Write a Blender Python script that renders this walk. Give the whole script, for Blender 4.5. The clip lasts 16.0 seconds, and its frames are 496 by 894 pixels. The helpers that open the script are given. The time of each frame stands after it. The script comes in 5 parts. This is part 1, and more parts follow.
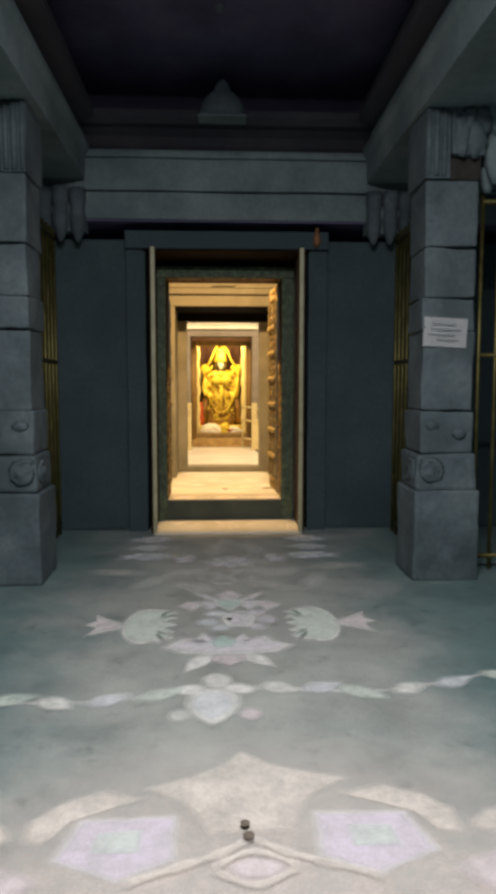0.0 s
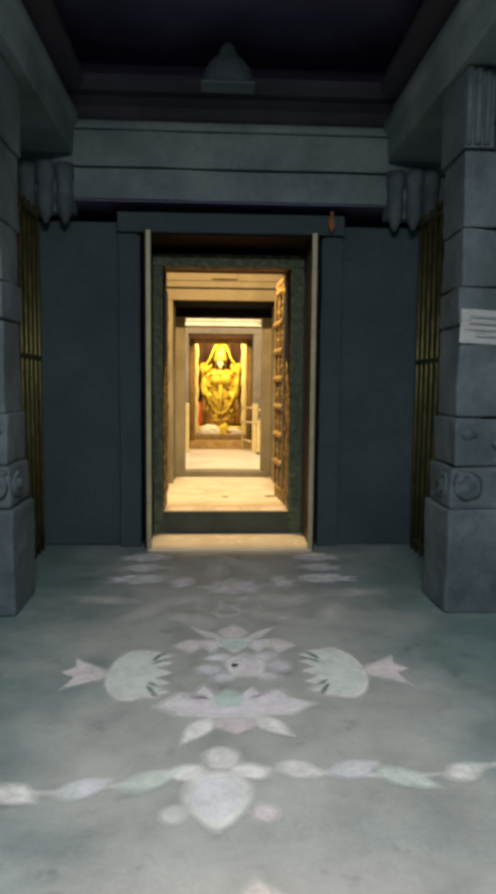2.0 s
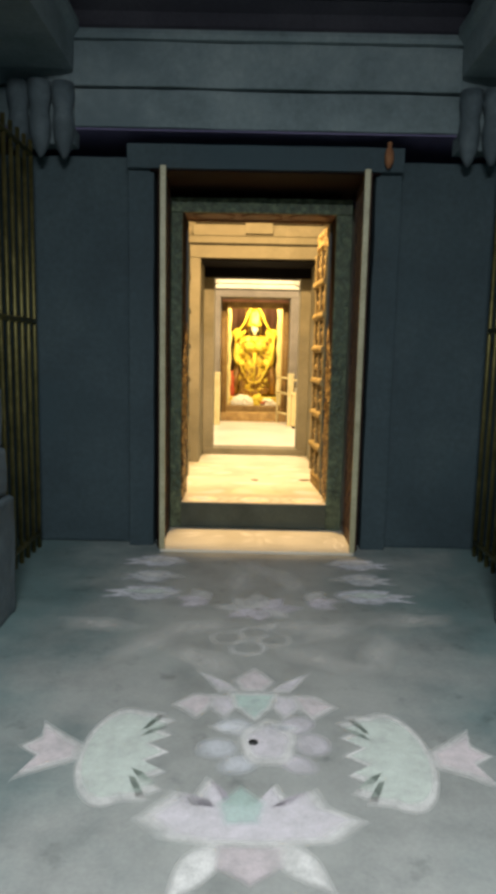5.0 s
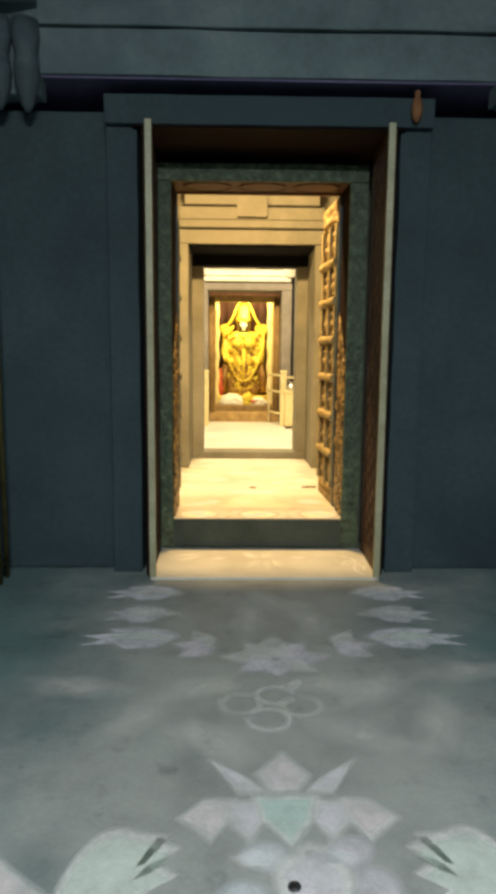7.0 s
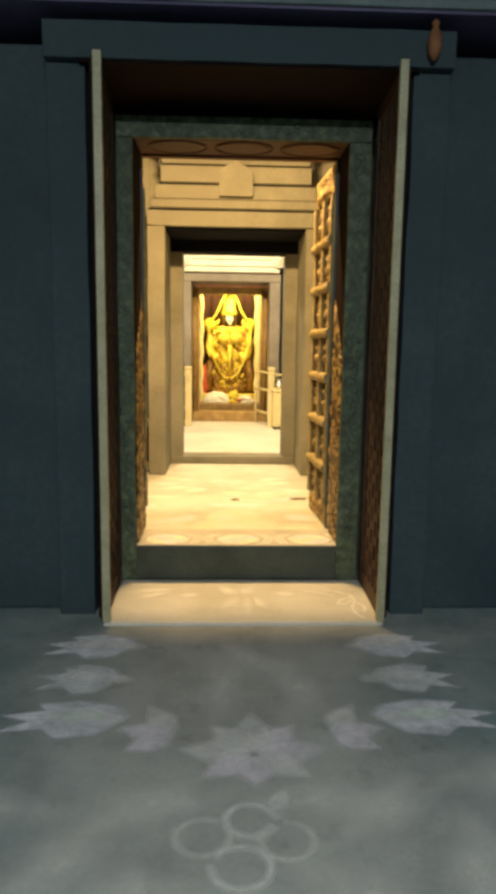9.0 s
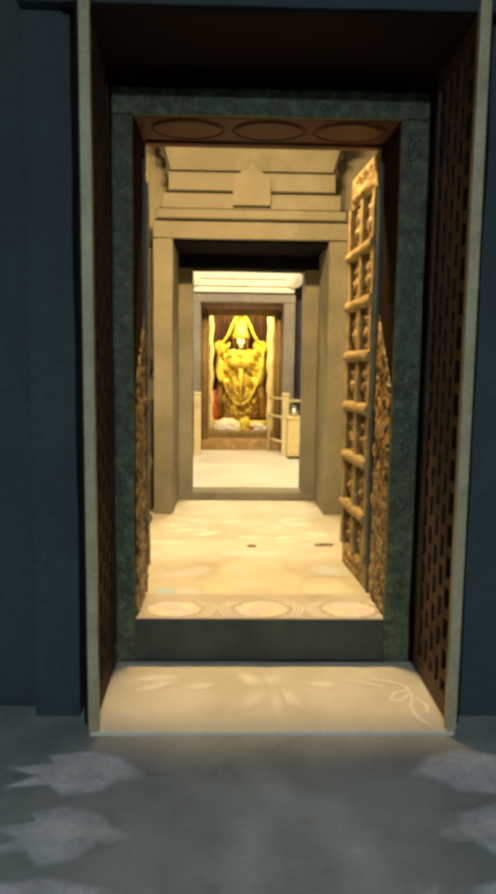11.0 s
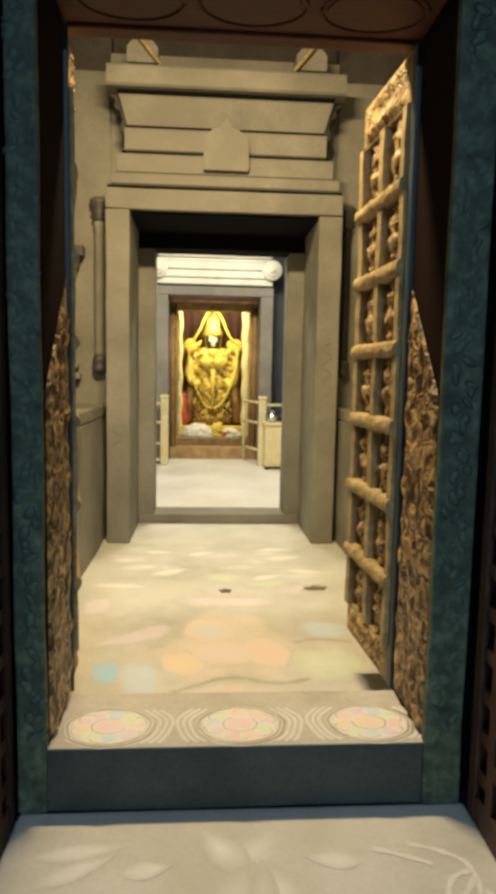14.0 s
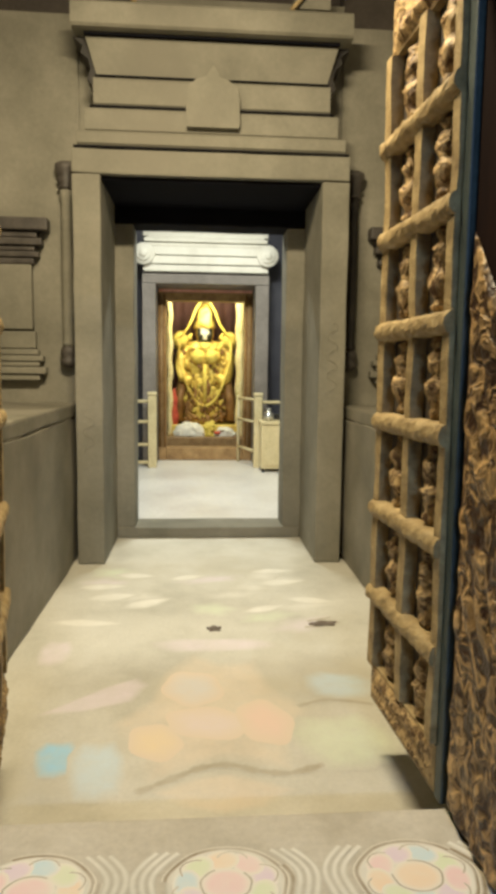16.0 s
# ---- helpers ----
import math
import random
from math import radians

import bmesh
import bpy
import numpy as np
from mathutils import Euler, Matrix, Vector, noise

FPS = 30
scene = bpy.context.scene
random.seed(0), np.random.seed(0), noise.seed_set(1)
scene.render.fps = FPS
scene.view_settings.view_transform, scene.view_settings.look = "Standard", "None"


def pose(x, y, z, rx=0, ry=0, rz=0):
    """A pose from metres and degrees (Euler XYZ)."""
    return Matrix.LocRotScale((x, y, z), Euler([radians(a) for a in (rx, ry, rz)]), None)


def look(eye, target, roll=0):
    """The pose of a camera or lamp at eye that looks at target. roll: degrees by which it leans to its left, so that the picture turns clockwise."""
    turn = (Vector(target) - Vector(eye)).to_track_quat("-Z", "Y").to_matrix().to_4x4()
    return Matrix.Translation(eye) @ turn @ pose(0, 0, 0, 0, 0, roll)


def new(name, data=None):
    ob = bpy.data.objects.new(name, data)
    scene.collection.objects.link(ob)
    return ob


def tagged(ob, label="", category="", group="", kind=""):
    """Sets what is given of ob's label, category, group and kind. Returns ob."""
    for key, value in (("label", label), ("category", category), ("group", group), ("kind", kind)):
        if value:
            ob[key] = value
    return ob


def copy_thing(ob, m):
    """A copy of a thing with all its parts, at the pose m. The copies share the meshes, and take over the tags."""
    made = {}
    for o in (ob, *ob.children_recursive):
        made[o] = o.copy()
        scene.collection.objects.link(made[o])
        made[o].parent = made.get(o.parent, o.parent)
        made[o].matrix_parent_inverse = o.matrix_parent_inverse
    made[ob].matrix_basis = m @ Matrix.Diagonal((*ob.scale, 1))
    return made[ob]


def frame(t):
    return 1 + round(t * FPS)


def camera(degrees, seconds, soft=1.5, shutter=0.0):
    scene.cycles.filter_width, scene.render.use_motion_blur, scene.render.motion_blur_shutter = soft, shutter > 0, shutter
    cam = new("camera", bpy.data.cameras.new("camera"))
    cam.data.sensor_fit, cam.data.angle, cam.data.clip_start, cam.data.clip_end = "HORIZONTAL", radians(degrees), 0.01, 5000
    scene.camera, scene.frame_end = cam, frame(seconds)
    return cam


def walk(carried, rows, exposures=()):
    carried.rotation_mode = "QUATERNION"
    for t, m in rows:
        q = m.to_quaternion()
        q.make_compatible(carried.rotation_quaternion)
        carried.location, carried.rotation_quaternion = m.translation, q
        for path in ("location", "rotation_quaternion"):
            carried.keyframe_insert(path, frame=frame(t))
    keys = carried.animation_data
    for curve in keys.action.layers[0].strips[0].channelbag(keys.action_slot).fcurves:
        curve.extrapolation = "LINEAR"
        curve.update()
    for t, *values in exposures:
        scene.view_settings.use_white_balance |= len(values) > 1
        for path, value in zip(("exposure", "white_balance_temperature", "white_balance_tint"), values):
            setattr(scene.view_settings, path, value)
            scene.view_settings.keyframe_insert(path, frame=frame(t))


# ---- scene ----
cam = camera(41.1, 16.0, soft=5.0)
PATH = [
    (0, (-0.115, 0.217, 1.552), (-0.022, 2.208, 1.379), 0.0),
    (0.5, (-0.126, 0.579, 1.539), (-0.003, 2.573, 1.445), -0.1),
    (1, (-0.17, 0.691, 1.607), (-0.08, 2.684, 1.454), 0.2),
    (1.5, (-0.226, 0.823, 1.577), (-0.096, 2.811, 1.409), 0.0),
    (2, (-0.158, 0.944, 1.568), (-0.056, 2.934, 1.393), 0.5),
    (2.5, (-0.068, 1.04, 1.584), (0.008, 3.028, 1.376), 0.7),
    (3, (-0.067, 1.19, 1.574), (0.018, 3.176, 1.356), 1.1),
    (3.5, (-0.095, 1.402, 1.581), (-0.007, 3.386, 1.345), 1.3),
    (4, (-0.078, 1.596, 1.565), (-0.002, 3.578, 1.311), 1.1),
    (4.5, (-0.059, 1.787, 1.618), (-0.063, 3.767, 1.341), 1.2),
    (6.8, (-0.234, 2.737, 1.571), (-0.205, 4.718, 1.298), 0.7),
    (7, (-0.223, 2.814, 1.564), (-0.18, 4.794, 1.284), 0.5),
    (7.5, (-0.2, 3.027, 1.555), (-0.159, 5.007, 1.274), 0.6),
    (8, (-0.136, 3.236, 1.57), (-0.123, 5.215, 1.28), 0.7),
    (8.5, (-0.126, 3.44, 1.561), (-0.08, 5.419, 1.278), 0.8),
    (9, (-0.131, 3.672, 1.556), (-0.055, 5.649, 1.265), 0.8),
    (11.3, (-0.201, 4.657, 1.575), (-0.161, 6.645, 1.357), 0.7),
    (11.5, (-0.167, 4.744, 1.587), (-0.152, 6.732, 1.368), 1.2),
    (12, (-0.192, 4.955, 1.579), (-0.134, 6.943, 1.37), 1.1),
    (12.5, (-0.233, 5.168, 1.558), (-0.08, 7.15, 1.331), 1.3),
    (13, (-0.195, 5.374, 1.558), (-0.083, 7.36, 1.343), 1.0),
    (13.5, (-0.156, 5.552, 1.56), (-0.052, 7.535, 1.326), 1.3),
    (14, (-0.17, 5.746, 1.564), (-0.035, 7.73, 1.348), 1.1),
    (14.5, (-0.181, 5.942, 1.543), (-0.034, 7.922, 1.303), 1.2),
    (15, (-0.121, 6.155, 1.567), (-0.005, 8.14, 1.351), 1.2),
    (15.5, (-0.091, 6.356, 1.54), (0.021, 8.338, 1.299), 1.3),
    (16, (-0.091, 6.576, 1.537), (0.055, 8.558, 1.311), 0.7),
]
EXPOSURES = [
    (0.0, 0.0, 7120, 21), (3.5, 0.22, 6900, 17), (4.5, 0.42, 6820, 17), (7.0, 0.45, 6700, 10), (9.0, 0.27, 6880, 12),
    (11.5, 0.0, 6330, 10), (12.5, -0.12, 5800, 9), (14.5, -0.23, 4820, 10), (16.0, -0.28, 4560, 10),
]
walk(cam, [(t, look(eye, target, roll)) for t, eye, target, roll in PATH], EXPOSURES)

# ---- world and lights ----
world = bpy.data.worlds.new("night")
scene.world = world
world.use_nodes = True
world.node_tree.nodes["Background"].inputs[0].default_value = (0.02, 0.03, 0.05, 1)
world.node_tree.nodes["Background"].inputs[1].default_value = 0.05


def area_lamp(name, eye, target, wide, deep, watts, colour, spread=180):
    data = bpy.data.lights.new(name, "AREA")
    data.shape, data.size, data.size_y = "RECTANGLE", wide, deep
    data.energy, data.color, data.spread = watts, colour, radians(spread)
    ob = new(name, data)
    ob.matrix_world = look(eye, target)
    return ob


# hall: a cool tube lamp overhead; gate passage: a warm tube over the inside of the door;
# second room: bright lamps under its ceiling; shrine: golden lamps behind the lintel
area_lamp("hall_lamp", (0.0, 1.3, 4.15), (0.0, 1.9, 0.0), 1.2, 0.25, 235, (0.88, 0.98, 1.0))
area_lamp("passage_lamp", (-0.35, 9.05, 4.10), (0.0, 11.0, 0.4), 1.0, 0.12, 250, (1.0, 0.655, 0.265))
area_lamp("room_lamp", (0.0, 14.5, 4.3), (0.0, 15.5, 0.0), 1.6, 0.3, 292, (1.0, 0.79, 0.45))
area_lamp("shrine_lamp", (0.0, 18.33, 2.93), (0.0, 19.2, 1.5), 0.9, 0.12, 50, (1.0, 0.74, 0.28))


# ---- materials ----
def nodes_of(name):
    m = bpy.data.materials.new(name)
    m.use_nodes = True
    nt = m.node_tree
    return m, nt, nt.nodes["Principled BSDF"]


def wire(nt, a, b):
    nt.links.new(a, b)


def noise_node(nt, scale, detail=6, rough=0.6, stretch=(1, 1, 1)):
    co = nt.nodes.new("ShaderNodeTexCoord")
    mp = nt.nodes.new("ShaderNodeMapping")
    mp.inputs["Scale"].default_value = stretch
    n = nt.nodes.new("ShaderNodeTexNoise")
    n.inputs["Scale"].default_value, n.inputs["Detail"].default_value, n.inputs["Roughness"].default_value = scale, detail, rough
    wire(nt, co.outputs["Object"], mp.inputs[0])
    wire(nt, mp.outputs[0], n.inputs["Vector"])
    return n


def ramp(nt, source, stops):
    r = nt.nodes.new("ShaderNodeValToRGB")
    e = r.color_ramp.elements
    while len(e) < len(stops):
        e.new(0.5)
    for k, (p, c) in zip(e, stops):
        k.position, k.color = p, (*c, 1) if len(c) == 3 else c
    wire(nt, source, r.inputs[0])
    return r


def blend(nt, kind, fac, a, b):
    x = nt.nodes.new("ShaderNodeMix")
    x.data_type, x.blend_type = "RGBA", kind
    if hasattr(fac, "links"):
        wire(nt, fac, x.inputs[0])
    else:
        x.inputs[0].default_value = fac
    for v, sock in ((a, x.inputs[6]), (b, x.inputs[7])):
        if hasattr(v, "links"):
            wire(nt, v, sock)
        else:
            sock.default_value = (*v, 1)
    return x.outputs[2]


def mottle(nt, dark, mid, light, scale, grain, stretch, stain, fleck):
    """Blotches, grain and stains of one surface: its two noises and its colour."""
    big = noise_node(nt, scale, 7, 0.62, stretch)
    fine = noise_node(nt, grain, 5, 0.7, stretch)
    c = ramp(nt, big.outputs[0], [(0.28, dark), (0.5, mid), (0.74, light)]).outputs[0]
    g = ramp(nt, fine.outputs[0], [(0.3, (0.72, 0.72, 0.72)), (0.7, (1.18, 1.18, 1.18))]).outputs[0]
    c = blend(nt, "MULTIPLY", fleck, c, g)
    if stain:
        s = noise_node(nt, scale * 0.45, 4, 0.7)
        k = ramp(nt, s.outputs[0], [(0.52, (0, 0, 0)), (0.68, (0.8, 0.8, 0.8))]).outputs[0]
        c = blend(nt, "MIX", k, c, stain)
    return big, fine, c


def surface(name, dark, mid, light, scale=3.0, grain=60.0, rough=0.8, metal=0.0, bump=0.3, stretch=(1, 1, 1), depth=0.01, stain=None, vary=0.0, fleck=0.75, spec=0.5):
    """Two scales of colour, grain and relief; stain: a colour laid on in large soft-edged patches."""
    m, nt, p = nodes_of(name)
    big, fine, c = mottle(nt, dark, mid, light, scale, grain, stretch, stain, fleck)
    if vary:
        info = nt.nodes.new("ShaderNodeObjectInfo")
        v = ramp(nt, info.outputs["Random"], [(0, (1 - vary,) * 3), (1, (1 + vary,) * 3)]).outputs[0]
        c = blend(nt, "MULTIPLY", 1.0, c, v)
    wire(nt, c, p.inputs["Base Color"])
    p.inputs["Metallic"].default_value = metal
    p.inputs["Specular IOR Level"].default_value = spec
    r = nt.nodes.new("ShaderNodeMapRange")
    r.inputs[3].default_value, r.inputs[4].default_value = max(rough - 0.15, 0.05), min(rough + 0.15, 1)
    wire(nt, big.outputs[0], r.inputs[0])
    wire(nt, r.outputs[0], p.inputs["Roughness"])
    add = nt.nodes.new("ShaderNodeMath")
    add.operation = "MULTIPLY_ADD"
    add.inputs[1].default_value = 0.35
    wire(nt, fine.outputs[0], add.inputs[0])
    wire(nt, big.outputs[0], add.inputs[2])
    b = nt.nodes.new("ShaderNodeBump")
    b.inputs["Strength"].default_value, b.inputs["Distance"].default_value = bump, depth
    wire(nt, add.outputs[0], b.inputs["Height"])
    wire(nt, b.outputs[0], p.inputs["Normal"])
    return m


def chalk(name, colour, cover=0.5):
    """Worn rangoli powder: its grains cover only a part of the stone under it."""
    m, nt, p = nodes_of(name)
    n = noise_node(nt, 7, 8, 0.75)
    f = noise_node(nt, 140, 3, 0.7)
    a = ramp(nt, n.outputs[0], [(0.30, (cover * 0.35,) * 3), (0.62, (cover,) * 3)]).outputs[0]
    g = ramp(nt, f.outputs[0], [(0.35, (0.78,) * 3), (0.65, (1.05,) * 3)]).outputs[0]
    a = blend(nt, "MULTIPLY", 1.0, a, g)
    at = nt.nodes.new("ShaderNodeAttribute")
    at.attribute_name = "cover"
    a = blend(nt, "MULTIPLY", 1.0, a, at.outputs["Color"])
    p.inputs["Base Color"].default_value = (*colour, 1)
    p.inputs["Roughness"].default_value = 0.95
    wire(nt, a, p.inputs["Alpha"])
    return m


PALETONES = ((0.485, 0.47, 0.39), (0.62, 0.603, 0.52), (0.72, 0.705, 0.63), 1.8, 50)
PALESTAIN = (0.55, 0.52, 0.41)
SILLTONES = ((0.44, 0.41, 0.33), (0.555, 0.52, 0.43), (0.64, 0.61, 0.53), 3.0, 50)


def rubbed(name, colour, cover=0.6, under=None):
    """Powder rubbed into pale stone (or over another powder): the ground's own colour shows between its grains."""
    m, nt, p = nodes_of(name)
    ground = under or mottle(nt, *PALETONES, (1, 1, 1), PALESTAIN, 0.3)[2]
    n = noise_node(nt, 6, 6, 0.7)
    a = ramp(nt, n.outputs[0], [(0.30, (cover * 0.45,) * 3), (0.62, (cover,) * 3)]).outputs[0]
    at = nt.nodes.new("ShaderNodeAttribute")
    at.attribute_name = "cover"
    a = blend(nt, "MULTIPLY", 1.0, a, at.outputs["Color"])
    wire(nt, blend(nt, "MIX", a, ground, colour), p.inputs["Base Color"])
    p.inputs["Roughness"].default_value = 0.65
    return m


def carved(name, dark, light, scale, rough=0.5, depth=0.02, cut=0.0):
    """Carved wood: scrolled relief, coloured darker in its hollows and lighter on its tips."""
    m, nt, p = nodes_of(name)
    co = nt.nodes.new("ShaderNodeTexCoord")
    warp = noise_node(nt, scale * 0.35, 3)
    mix = nt.nodes.new("ShaderNodeMix")
    mix.data_type = "VECTOR"
    mix.inputs[0].default_value = 0.12
    wire(nt, co.outputs["Object"], mix.inputs[4])
    wire(nt, warp.outputs["Color"], mix.inputs[5])
    v = nt.nodes.new("ShaderNodeTexNoise")
    v.inputs["Scale"].default_value, v.inputs["Detail"].default_value, v.inputs["Distortion"].default_value = scale * 0.7, 2.5, 2.2
    wire(nt, mix.outputs[1], v.inputs["Vector"])
    c = ramp(nt, v.outputs[0], [(0.36 + cut, dark), (0.5 + cut, tuple((x + y) / 2 for x, y in zip(dark, light))), (0.62 + cut, light)]).outputs[0]
    n = noise_node(nt, 4, 6)
    c = blend(nt, "MULTIPLY", 0.6, c, ramp(nt, n.outputs[0], [(0.3, (0.55, 0.55, 0.55)), (0.7, (1.2, 1.2, 1.2))]).outputs[0])
    wire(nt, c, p.inputs["Base Color"])
    p.inputs["Roughness"].default_value = rough
    b = nt.nodes.new("ShaderNodeBump")
    b.inputs["Strength"].default_value, b.inputs["Distance"].default_value = 0.9, depth
    wire(nt, v.outputs[0], b.inputs["Height"])
    wire(nt, b.outputs[0], p.inputs["Normal"])
    return m


GRANITE = surface("hall_granite", (0.098, 0.142, 0.155), (0.18, 0.24, 0.255), (0.27, 0.335, 0.345), 1.6, 24, 0.8, stain=(0.11, 0.158, 0.178), fleck=0.5)
PILLARSTONE = surface("dark_pillar_granite", (0.046, 0.070, 0.082), (0.090, 0.124, 0.142), (0.15, 0.19, 0.205), 2.2, 24, 0.8, bump=0.5, stain=(0.05, 0.072, 0.082))
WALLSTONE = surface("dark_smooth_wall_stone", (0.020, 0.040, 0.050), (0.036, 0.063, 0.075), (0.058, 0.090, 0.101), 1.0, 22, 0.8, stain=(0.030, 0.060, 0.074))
DARKSTONE = surface("dark_stone", (0.030, 0.030, 0.045), (0.05, 0.05, 0.066), (0.08, 0.08, 0.096), 1.2, 40, 0.9)


def spill_floor(name):
    """Hall paving: door light painted as a paler middle strip, darker sides, blotches and grain."""
    m, nt, p = nodes_of(name)
    co = nt.nodes.new("ShaderNodeTexCoord")
    sep = nt.nodes.new("ShaderNodeSeparateXYZ")
    wire(nt, co.outputs["Object"], sep.inputs[0])
    wob = noise_node(nt, 0.9, 5, 0.65)
    off = nt.nodes.new("ShaderNodeMath")
    off.operation = "MULTIPLY_ADD"
    off.inputs[1].default_value, off.inputs[2].default_value = 2.6, -1.3
    wire(nt, wob.outputs[0], off.inputs[0])
    ab = nt.nodes.new("ShaderNodeMath")
    ab.operation = "ABSOLUTE"
    wire(nt, sep.outputs[0], ab.inputs[0])
    ad = nt.nodes.new("ShaderNodeMath")
    wire(nt, ab.outputs[0], ad.inputs[0])
    wire(nt, off.outputs[0], ad.inputs[1])
    k = nt.nodes.new("ShaderNodeMapRange")
    k.interpolation_type = "SMOOTHSTEP"
    k.inputs[1].default_value, k.inputs[2].default_value = 0.35, 1.7
    wire(nt, ad.outputs[0], k.inputs[0])
    # Middle strip coloured paler for light spilling from the doorway.
    c = blend(nt, "MIX", k.outputs[0], (0.346, 0.362, 0.348), (0.120, 0.192, 0.196))
    big = noise_node(nt, 2.3, 7, 0.7)
    c = blend(nt, "MULTIPLY", 0.85, c, ramp(nt, big.outputs[0], [(0.3, (0.66, 0.68, 0.68)), (0.5, (0.98, 0.98, 0.98)), (0.7, (1.2, 1.2, 1.18))]).outputs[0])
    dark = noise_node(nt, 5.5, 4, 0.6)
    c = blend(nt, "MULTIPLY", 0.7, c, ramp(nt, dark.outputs[0], [(0.27, (0.5, 0.53, 0.53)), (0.40, (1, 1, 1))]).outputs[0])
    fine = noise_node(nt, 55, 4, 0.7)
    c = blend(nt, "MULTIPLY", 0.4, c, ramp(nt, fine.outputs[0], [(0.3, (0.75, 0.75, 0.75)), (0.7, (1.15, 1.15, 1.15))]).outputs[0])
    wire(nt, c, p.inputs["Base Color"])
    ro = nt.nodes.new("ShaderNodeMapRange")
    ro.inputs[3].default_value, ro.inputs[4].default_value = 0.45, 0.8
    wire(nt, big.outputs[0], ro.inputs[0])
    wire(nt, ro.outputs[0], p.inputs["Roughness"])
    b = nt.nodes.new("ShaderNodeBump")
    b.inputs["Strength"].default_value, b.inputs["Distance"].default_value = 0.35, 0.012
    wire(nt, big.outputs[0], b.inputs["Height"])
    wire(nt, b.outputs[0], p.inputs["Normal"])
    return m


HALLFLOOR = spill_floor("hall_floor_stone")
SILLSTONE = surface("worn_sill_stone", *SILLTONES, 0.6, stain=(0.38, 0.35, 0.26), fleck=0.4)
PALE = surface("pale_passage_stone", *PALETONES, 0.6, stain=PALESTAIN, fleck=0.3)
BEIGE = surface("passage_granite", (0.150, 0.143, 0.106), (0.230, 0.219, 0.170), (0.32, 0.302, 0.242), 1.4, 30, 0.8, bump=0.3, stain=(0.19, 0.178, 0.138), fleck=0.35)
# Shade of the portal's soffit and inner lintel as colour; also joint strips.
BLACK = surface("shade_black_stone", (0.003, 0.003, 0.005), (0.006, 0.006, 0.009), (0.011, 0.011, 0.015), 2.0, 40, 0.9, spec=0.1)
NEARBLACK = surface("near_black_stone", (0.010, 0.008, 0.007), (0.02, 0.017, 0.014), (0.045, 0.038, 0.03), 6.0, 40, 0.6, bump=0.6)
# Passage stone darkened in colour for the shade above the cornice.
SHADEWALL = surface("shade_darkened_upper_stone", (0.035, 0.029, 0.024), (0.062, 0.052, 0.043), (0.11, 0.093, 0.075), 1.6, 30, 0.85, stain=(0.03, 0.025, 0.022))
DARKCARVED = surface("darkened_carved_stone", (0.035, 0.03, 0.026), (0.065, 0.057, 0.05), (0.11, 0.098, 0.085), 7.0, 40, 0.55, bump=0.5)
VIOLETDARK = surface("dark_violet_stone", (0.085, 0.075, 0.145), (0.135, 0.122, 0.225), (0.2, 0.18, 0.30), 1.2, 30, 0.9, fleck=0.3)
LEDGESTONE = surface("oily_ledge_granite", (0.135, 0.128, 0.095), (0.205, 0.192, 0.148), (0.29, 0.27, 0.215), 1.8, 30, 0.7, bump=0.35, stain=(0.15, 0.145, 0.105), fleck=0.35)
PAPERSTONE = surface("pale_boss_stone", (0.12, 0.13, 0.15), (0.18, 0.2, 0.22), (0.26, 0.28, 0.3), 8.0, 60, 0.7)
SHRINESTONE = surface("grey_shrine_stone", (0.15, 0.13, 0.112), (0.225, 0.20, 0.175), (0.31, 0.28, 0.25), 2.0, 40, 0.7)
LIME = surface("whitewashed_stone", (0.60, 0.57, 0.49), (0.73, 0.70, 0.61), (0.82, 0.79, 0.71), 2.0, 60, 0.7, fleck=0.3)
MARBLE = surface("pale_room_floor", (0.60, 0.57, 0.54), (0.70, 0.68, 0.65), (0.78, 0.76, 0.73), 1.2, 40, 0.35, bump=0.1)
GREEN = surface("green_painted_stone", (0.036, 0.046, 0.031), (0.082, 0.110, 0.070), (0.18, 0.235, 0.14), 16.0, 50, 0.6, bump=0.6, spec=0.3)
GREENLEAF = surface("pale_green_paint", (0.048, 0.072, 0.050), (0.075, 0.112, 0.076), (0.12, 0.17, 0.112), 12.0, 60, 0.6)
DARKGREEN = surface("dark_green_paint", (0.042, 0.054, 0.044), (0.064, 0.080, 0.066), (0.09, 0.110, 0.088), 3.0, 60, 0.6, spec=0.3)
TEAL = surface("teal_painted_edge", (0.030, 0.043, 0.045), (0.048, 0.066, 0.067), (0.080, 0.102, 0.10), 6.0, 70, 0.5)
SOFFITWOOD = surface("reddish_soffit_wood", (0.05, 0.017, 0.008), (0.088, 0.031, 0.015), (0.135, 0.052, 0.024), 5.0, 50, 0.6, stretch=(0.3, 1, 1), bump=0.6, spec=0.3)
# Near black to stand in for shade where the passage lamp hits it.
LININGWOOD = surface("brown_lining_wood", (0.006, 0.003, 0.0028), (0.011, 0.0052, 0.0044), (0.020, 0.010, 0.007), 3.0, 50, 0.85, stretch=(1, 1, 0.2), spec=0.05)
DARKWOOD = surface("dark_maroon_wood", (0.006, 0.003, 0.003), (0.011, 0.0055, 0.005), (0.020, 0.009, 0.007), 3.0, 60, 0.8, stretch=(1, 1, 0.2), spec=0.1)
CARVED = carved("carved_door_wood", (0.10, 0.052, 0.018), (0.62, 0.45, 0.18), 26, 0.6, 0.014)
JAMBWOOD = carved("carved_jamb_wood", (0.04, 0.018, 0.008), (0.66, 0.45, 0.17), 19, 0.42, 0.022, 0.065)
